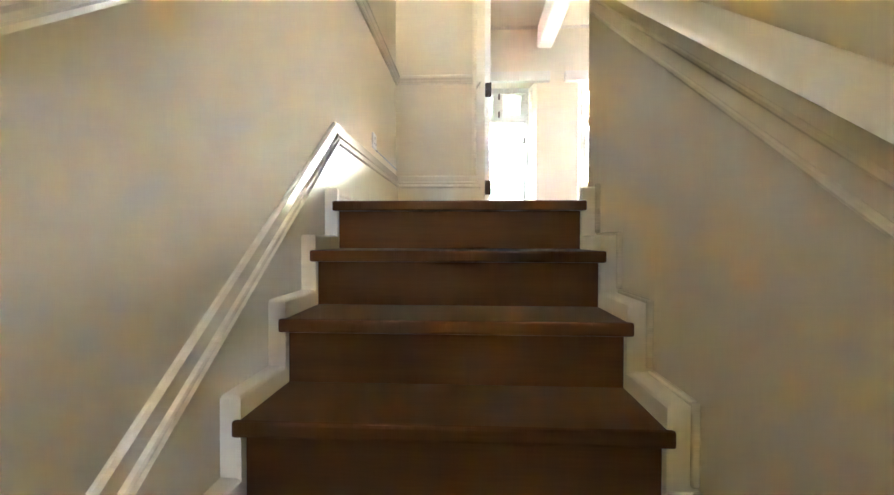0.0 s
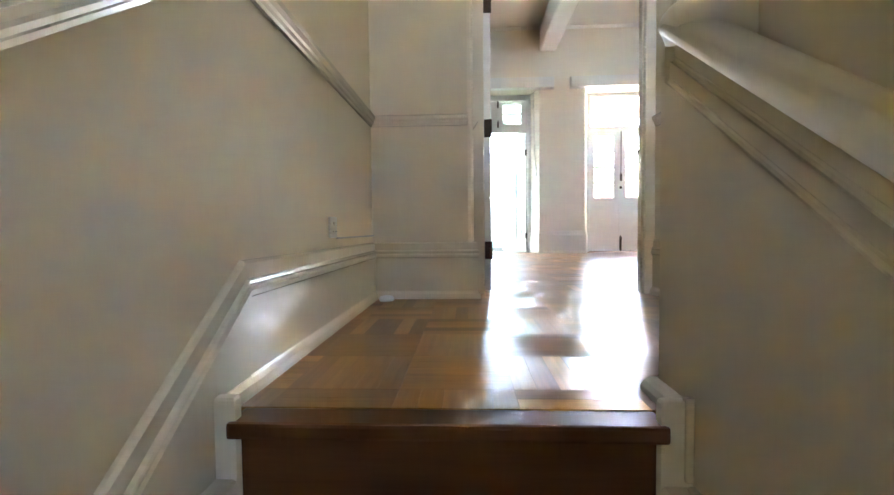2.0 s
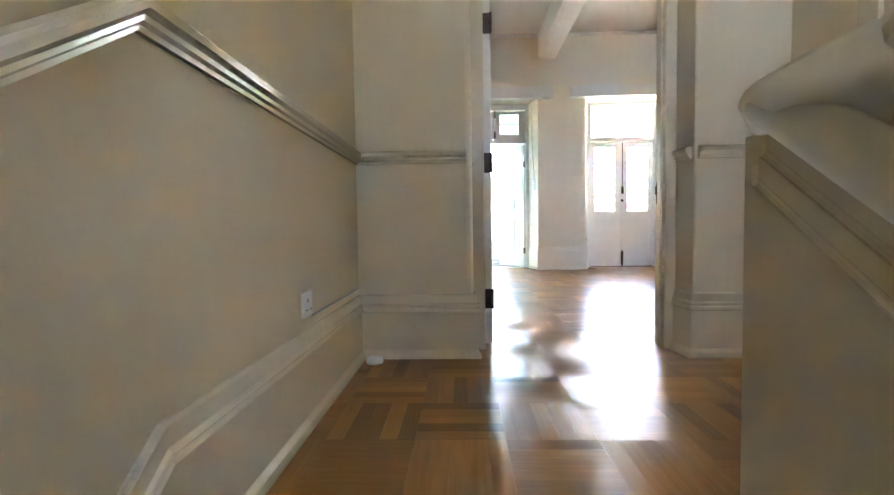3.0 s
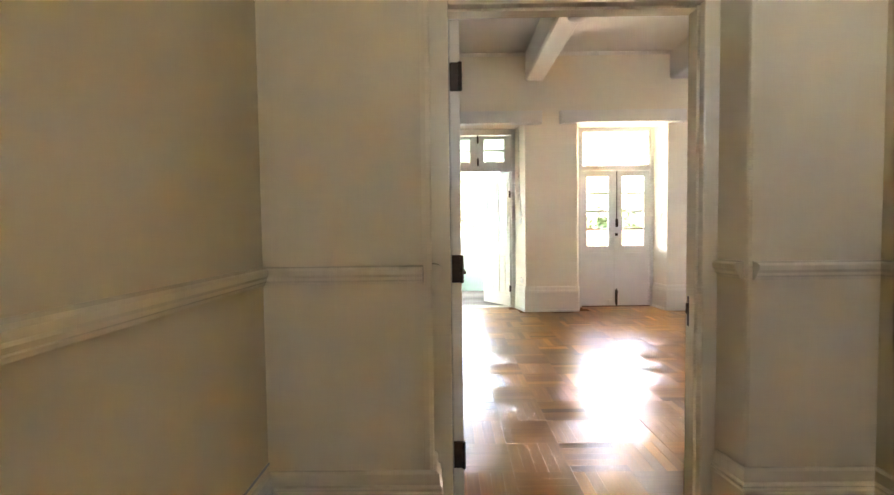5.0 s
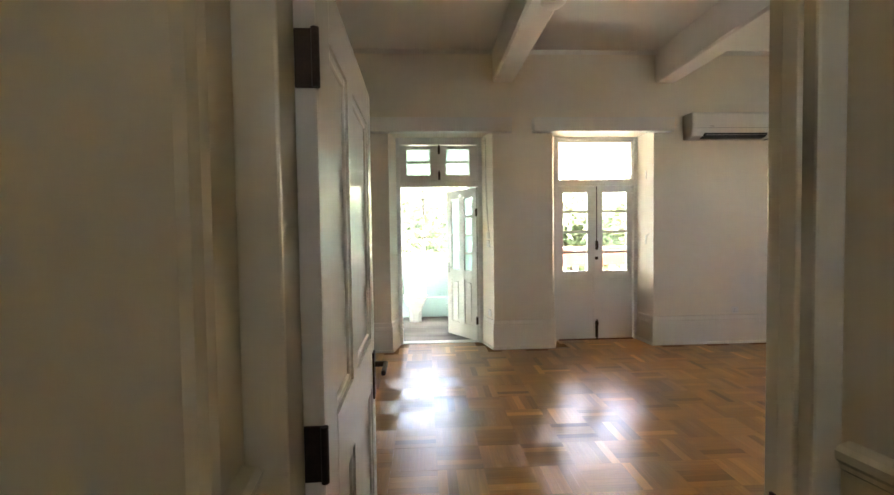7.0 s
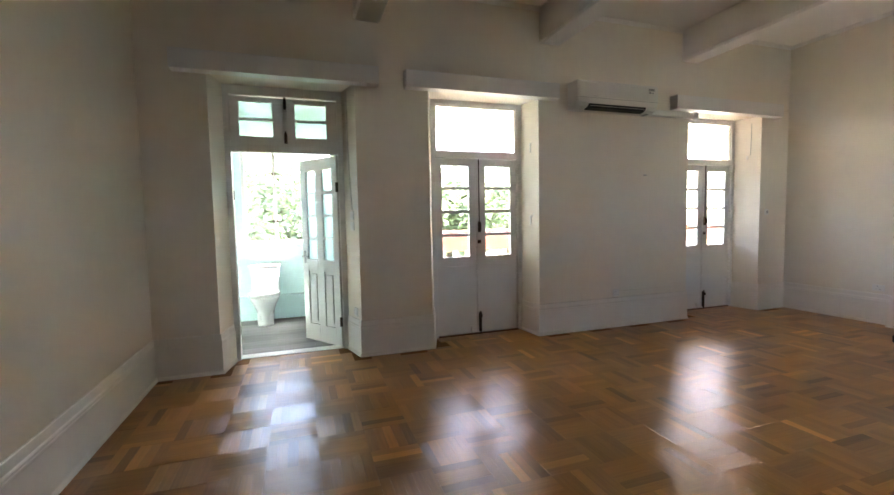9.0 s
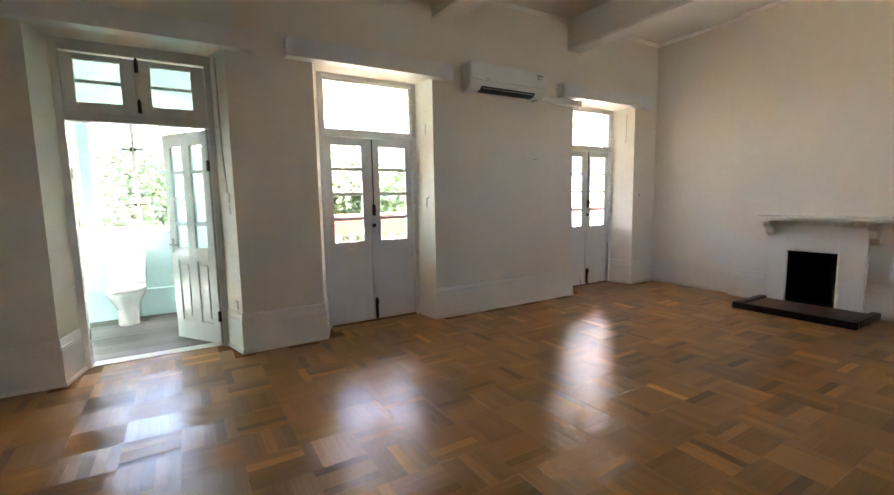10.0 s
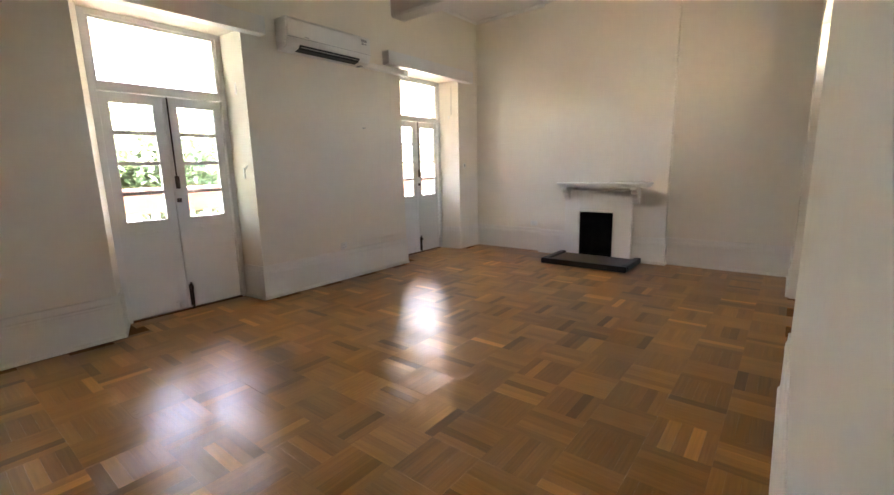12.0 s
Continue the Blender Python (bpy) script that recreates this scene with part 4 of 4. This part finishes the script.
# ---- bathroom ----
BX0, BX1, BY1 = -0.75, 1.45, 12.10
bm = B(BX0 - 0.15, YO, -0.3, BX0, BY1, 2.75)
structure("wall_bath_west", bm, M_MINT, "pale mint bathroom wall", "wall")
structure("wall_bath_east", B(BX1, YO, -0.3, BX1 + 0.15, BY1 + 0.15, 2.75), M_MINT, "pale mint bathroom wall", "wall")
# right part, hidden by the open leaf, is widened to let in more light
WX0, WX1, WZ0, WZ1 = -0.10, 1.14, 1.05, 2.50
VX0, VX1 = -0.72, -0.19
bm = B(BX0 - 0.15, BY1, -0.3, VX0, BY1 + 0.15, 2.75)
box(bm, VX1, BY1, -0.3, WX0, BY1 + 0.15, 2.75)
box(bm, WX1, BY1, -0.3, BX1, BY1 + 0.15, 2.75)
for x0, x1 in ((VX0, VX1), (WX0, WX1)):
    box(bm, x0, BY1, -0.3, x1, BY1 + 0.15, WZ0)
    box(bm, x0, BY1, WZ1, x1, BY1 + 0.15, 2.75)
structure("wall_bath_north", bm, M_MINT, "pale mint bathroom wall below a window", "wall")
# ceiling runs on outside as an added eave keeping sun off the window
structure("ceiling_bath", B(BX0 - 0.15, YO, 2.75, BX1 + 0.15, BY1 + 1.25, 2.9), M_CEIL, "white bathroom ceiling running out as an added sun-blocking eave", "ceiling")
bfloor = structure("floor_bath", B(BX0, YO - 0.1, -0.3, BX1, BY1, -0.006), M_GREYP, "grey wood-look plank bathroom floor", "floor")
ledge = structure("trim_bath_ledge", B(BX0, BY1 - 0.09, -0.002, BX1, BY1, 0.33, bevel=0.006), M_MINT, "low mint boxed ledge along the bathroom wall", "ledge")


def bath_window(number, wx0, ww, posts, handles):
    """A painted casement window: outer frame, posts, one bar across each light, dark handles and a sill."""
    w = thing(f"window_{number}", "white-painted bathroom casement window with dark handles", "window", (wx0, BY1, 0), kind="structure")
    for x0, x1, z0, z1 in ((0, 0.045, WZ0, WZ1), (ww - 0.045, ww, WZ0, WZ1), (0.045, ww - 0.045, WZ0, WZ0 + 0.04), (0.045, ww - 0.045, WZ1 - 0.04, WZ1)):
        part("window_frame", B(x0, 0.03, z0, x1, 0.08, z1, bevel=0.004), M_DOORS, w)
    xs = [0.045] + [v for p in posts for v in (p - 0.02, p + 0.02)] + [ww - 0.045]
    for p in posts:
        part("window_post", B(p - 0.02, 0.03, WZ0 + 0.04, p + 0.02, 0.08, WZ1 - 0.04, bevel=0.004), M_DOORS, w)
    for x0, x1 in zip(xs[::2], xs[1::2]):
        part("glazing_bar", B(x0, 0.045, 1.851, x1, 0.07, 1.869), M_DOORS, w)
        for z0, z1 in ((WZ0 + 0.04, 1.851), (1.869, WZ1 - 0.04)):
            g = part("pane", B(x0, 0.055, z0, x1, 0.058, z1), M_GLASS, w)
            g.visible_shadow = False
    for xc, side in handles:
        for z in (1.36, 2.02):
            bm = B(xc - 0.012, 0.012, z - 0.02, xc + 0.012, 0.03, z + 0.02, bevel=0.003)
            box(bm, min(xc, xc + side * 0.09), 0.002, z - 0.008, max(xc, xc + side * 0.09), 0.016, z + 0.008, bevel=0.004)
            part("handle", bm, M_IRON, w, "dark window handle")
    part("window_sill", B(-0.02, -0.04, WZ0 - 0.03, ww + 0.02, 0.03, WZ0 - 0.001, bevel=0.004), M_DOORS, w)


bath_window(2, WX0, WX1 - WX0, (0.42,), ((0.40, -1), (0.44, 1)))
bath_window(4, VX0, VX1 - VX0, (), ())

wc = thing("toilet", "white ceramic close-coupled toilet with lid closed", "toilet", (0.17, 12.0, 0.0))
bm = lathe(bmesh.new(), [(0.105, 0.0, 0.06), (0.10, 0.04, 0.06), (0.10, 0.14, 0.05), (0.115, 0.22, 0.03), (0.15, 0.30, 0.0), (0.178, 0.36, -0.01), (0.185, 0.395, -0.01), (0.17, 0.40, -0.01)], n=32, sx=1.0, sy=1.28, centre=(0, -0.36))
part("bowl", bm, M_CERAMIC, wc, smooth=True)
bm = lathe(bmesh.new(), [(0.17, 0.402), (0.19, 0.406), (0.193, 0.42), (0.19, 0.44), (0.17, 0.448), (0.05, 0.452)], n=32, sx=1.0, sy=1.25, centre=(0, -0.37))
part("seat_lid", bm, M_CERAMIC, wc, "closed white seat lid", smooth=True)
part("cistern", B(-0.175, -0.165, 0.40, 0.175, 0.005, 0.735, bevel=0.02, seg=3), M_CERAMIC, wc)
part("cistern_lid", B(-0.19, -0.18, 0.736, 0.19, 0.008, 0.775, bevel=0.012, seg=3), M_CERAMIC, wc)
part("flush_button", cyl(bmesh.new(), (0, -0.09, 0.775), (0, -0.09, 0.783), 0.028), M_STEEL, wc)
part("neck", B(-0.10, -0.20, 0.15, 0.10, 0.0, 0.40, bevel=0.03, seg=3), M_CERAMIC, wc)
part("foot", B(-0.10, -0.42, 0.0, 0.10, -0.02, 0.2, bevel=0.03, seg=3), M_CERAMIC, wc)

# ---- balcony ----
structure("floor_balcony", B(BX1 + 0.15, YO, -0.3, 9.5, 12.35, -0.03), M_TILE, "tiled balcony floor", "floor")
structure("ceiling_balcony", B(BX1 + 0.15, YO, 2.95, 9.5, 12.5, 3.1), M_SOFFIT, "yellow-cream balcony soffit", "ceiling")
structure("beam_balcony", B(BX1 + 0.15, 12.3, 2.75, 9.5, 12.5, 2.95), M_SOFFIT, "yellow-cream beam along the balcony edge", "beam")
par = thing("balcony_parapet", "pink-painted balcony balustrade with pale balusters", "balustrade", (BX1 + 0.15, 12.2, -0.03), kind="structure")
L = 9.5 - BX1 - 0.15
part("coping", B(0, -0.1, 0.86, L, 0.12, 1.18, bevel=0.01), M_TERRA, par, "pink-painted coping")
part("plinth", B(0, -0.08, 0, L, 0.1, 0.15), M_STONE, par)
bal = [(0.035, 0.15), (0.05, 0.18), (0.03, 0.22), (0.055, 0.38), (0.05, 0.5), (0.028, 0.68), (0.045, 0.78), (0.05, 0.86)]
first = None
for i in range(int(L / 0.22)):
    if first is None:
        first = part("baluster", lathe(bmesh.new(), bal, n=12, centre=(0.11, 0.01)), M_STONE, par, smooth=True)
    else:
        o = new("baluster", first.data)
        o.parent = par
        o.location.x = 0.22 * i

# ---- garden beyond ----
bm = bmesh.new()
s = 1500
bm.faces.new([bm.verts.new(p) for p in ((-s, -s, -4.2), (s, -s, -4.2), (s, s, -4.2), (-s, s, -4.2))])
structure("ground", bm, M_GROUND, "grassy ground around the house", "ground")
rng = random.Random(7)


def tree(label, at, height, spread, leaves, leaf_size, mat):
    t = thing("tree", label, "tree", at, rng.uniform(0, 360), group="garden trees")
    bm = cyl(bmesh.new(), (0, 0, 0), (0.1, 0.05, height * 0.45), height * 0.028, height * 0.018, n=8)
    tips = []
    for i in range(9):
        a = i * 2.4 + rng.uniform(-0.4, 0.4)
        z0 = height * rng.uniform(0.28, 0.45)
        r = spread * rng.uniform(0.45, 0.9)
        p1 = Vector((math.cos(a) * r * 0.5, math.sin(a) * r * 0.5, z0 + height * 0.15))
        p2 = Vector((math.cos(a) * r, math.sin(a) * r, z0 + height * rng.uniform(0.15, 0.5)))
        cyl(bm, (0.08, 0.04, z0), p1, height * 0.012, height * 0.008, n=6)
        cyl(bm, p1, p2, height * 0.008, height * 0.003, n=6)
        tips += [p1, p2, (p1 + p2) / 2 + Vector((0, 0, height * 0.08))]
    tips += [Vector((rng.uniform(-0.3, 0.3) * spread, rng.uniform(-0.3, 0.3) * spread, height * rng.uniform(0.6, 0.92))) for _ in range(10)]
    part("trunk", bm, M_BARK, t)
    vs, fs = [], []
    for i in range(leaves):
        c = tips[rng.randrange(len(tips))]
        p = c + Vector((rng.gauss(0, 1), rng.gauss(0, 1), rng.gauss(0, 0.7))) * spread * 0.17
        e = Euler((rng.uniform(-0.9, 0.9), rng.uniform(-0.9, 0.9), rng.uniform(0, 6.3))).to_matrix()
        k = len(vs)
        q = leaf_size * rng.uniform(0.6, 1.3)
        vs += [p + e @ Vector(v) * q for v in ((-0.5, 0, 0), (0, -0.22, 0.04), (0.5, 0, -0.05), (0, 0.22, 0.04))]
        fs.append((k, k + 1, k + 2, k + 3))
    me = bpy.data.meshes.new("crown")
    me.from_pydata(vs, [], fs)
    me.materials.append(mat)
    o = new("crown", me)
    o.parent = t
    return t


for at, h, sp in (((-1.6, 15.6, -4.2), 7.4, 2.3), ((0.3, 17.4, -4.2), 7.4, 2.3), ((-4.5, 19.0, -4.2), 8.0, 3.0)):
    tree("broadleaf tree with loose green leaves outside the window", at, h, sp, 5000, 0.19, M_LEAF)
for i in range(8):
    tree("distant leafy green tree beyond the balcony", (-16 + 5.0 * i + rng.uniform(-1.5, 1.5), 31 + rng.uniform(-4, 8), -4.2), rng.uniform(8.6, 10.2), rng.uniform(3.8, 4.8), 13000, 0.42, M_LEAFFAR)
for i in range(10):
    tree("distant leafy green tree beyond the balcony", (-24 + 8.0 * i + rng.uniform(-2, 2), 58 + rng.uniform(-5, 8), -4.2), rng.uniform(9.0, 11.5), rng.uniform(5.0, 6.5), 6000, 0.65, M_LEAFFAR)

# ---- bathroom floor planks ----
plank = None
for i in range(13):
    for j in range(2):
        y0 = YO - 0.09 + i * 0.145
        xa = BX0 + (0.4 if i % 2 else 0.0) + j * 1.1
        x1 = min(BX1, xa + 1.098)
        if y0 + 0.143 > BY1 or x1 <= xa:
            continue
        part("plank", B(xa, y0, -0.006, x1, y0 + 0.143, 0.0), M_VINYL, bfloor)
    if i % 2:
        part("plank", B(BX0, YO - 0.09 + i * 0.145, -0.006, BX0 + 0.398, YO - 0.09 + i * 0.145 + 0.143, 0.0), M_VINYL, bfloor)

# ---- parquet: basket-weave squares of five strips ----
floor_ob = bpy.data.objects["floor"]


def inside(x, y):
    if y < YH + 0.02:
        return XL < x < XR and y > NOSE_Y + 0.08
    if y < YS:
        return 0.02 < x < 1.22
    if y > YN:
        return any(fa < x < fb for a, b, fa, fb in OPEN) and y < YF + 0.02
    return XW < x < XE


def clip_rect(x0, x1, y0, y1):
    """Cuts a strip to the floor: the room's or hall's rectangle, or the doorway's."""
    cx, cy = (x0 + x1) / 2, (y0 + y1) / 2
    if cy < YH:
        bx0, bx1, by0, by1 = XL, XR, NOSE_Y + 0.086, 9
    elif cy < YS:
        bx0, bx1, by0, by1 = -0.2, 1.4, 0, 9
    elif cy > YN:
        bx0, bx1, by0, by1 = -9, 9, 0, YF + 0.03
    else:
        bx0, bx1, by0, by1 = XW, XE, 0, YF + 0.03
    return max(x0, bx0), min(x1, bx1), max(y0, by0), min(y1, by1)


strip_mesh = {}
vs, fs, mi = [], [], []
gap = 0.00018
count = 0
for ix in range(-5, 24):
    for iy in range(-9, 16):
        qx, qy = GX + ix * SQ, GY + iy * SQ
        along = (ix + iy) % 2 == 0
        flat = 0.2 if qy < YS else 1.0
        sa, sb, sh = max(-0.35, min(0.35, rng.gauss(0, 0.15))), max(-0.35, min(0.35, rng.gauss(0, 0.15))), flat * rng.uniform(0.0008, 0.0010)
        sa, sb = sa * flat, sb * flat
        for k in range(NS):
            w = SQ / NS
            r = (qx + k * w, qx + (k + 1) * w, qy, qy + SQ) if along else (qx, qx + SQ, qy + k * w, qy + (k + 1) * w)
            x0, x1, y0, y1 = clip_rect(*r)
            if x1 - x0 < 0.012 or y1 - y0 < 0.012 or not inside((x0 + x1) / 2, (y0 + y1) / 2):
                continue
            mx, my = (x0 + x1) / 2 - qx - SQ / 2, (y0 + y1) / 2 - qy - SQ / 2
            lift = -sh - flat * rng.uniform(0.0, 0.00015) + my * radians(sa) - mx * radians(sb)
            whole = abs((x1 - x0) * (y1 - y0) - SQ * w) < 1e-6
            if whole and count < 300 and ((5.74 < qy < 7.6 and 0.1 < qx < 1.9) or (qy < 5.2 and 4.2 < qy)):
                if along not in strip_mesh:
                    bm = B(-w / 2 + gap, -SQ / 2 + gap, -0.012, w / 2 - gap, SQ / 2 - gap, 0.0)
                    me = bpy.data.meshes.new("strip")
                    bm.to_mesh(me)
                    bm.free()
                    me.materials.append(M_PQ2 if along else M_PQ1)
                    strip_mesh[along] = me
                o = new("parquet_strip", strip_mesh[along])
                o.parent = floor_ob
                o.matrix_basis = pose((x0 + x1) / 2, (y0 + y1) / 2, lift, *((sa, sb) if along else (sb, -sa)), 0 if along else 90)
                count += 1
                continue
            n = len(vs)
            ta, tb = (x1 - x0) / 2 * radians(sb), -(y1 - y0) / 2 * radians(sa)
            for z in (-0.012, 0):
                for px, py, dz in ((x0 + gap, y0 + gap, ta + tb), (x1 - gap, y0 + gap, -ta + tb), (x1 - gap, y1 - gap, -ta - tb), (x0 + gap, y1 - gap, ta - tb)):
                    vs.append((px, py, z + (lift + dz if z == 0 else 0)))
            for f in ((4, 5, 6, 7), (0, 1, 5, 4), (1, 2, 6, 5), (2, 3, 7, 6), (3, 0, 4, 7)):
                fs.append(tuple(n + q for q in f))
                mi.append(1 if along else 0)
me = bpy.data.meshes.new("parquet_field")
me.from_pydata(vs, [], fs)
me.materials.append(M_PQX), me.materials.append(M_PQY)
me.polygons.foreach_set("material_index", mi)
o = new("parquet_field", me)
o.parent = floor_ob
tagged(o, kind="stuff")
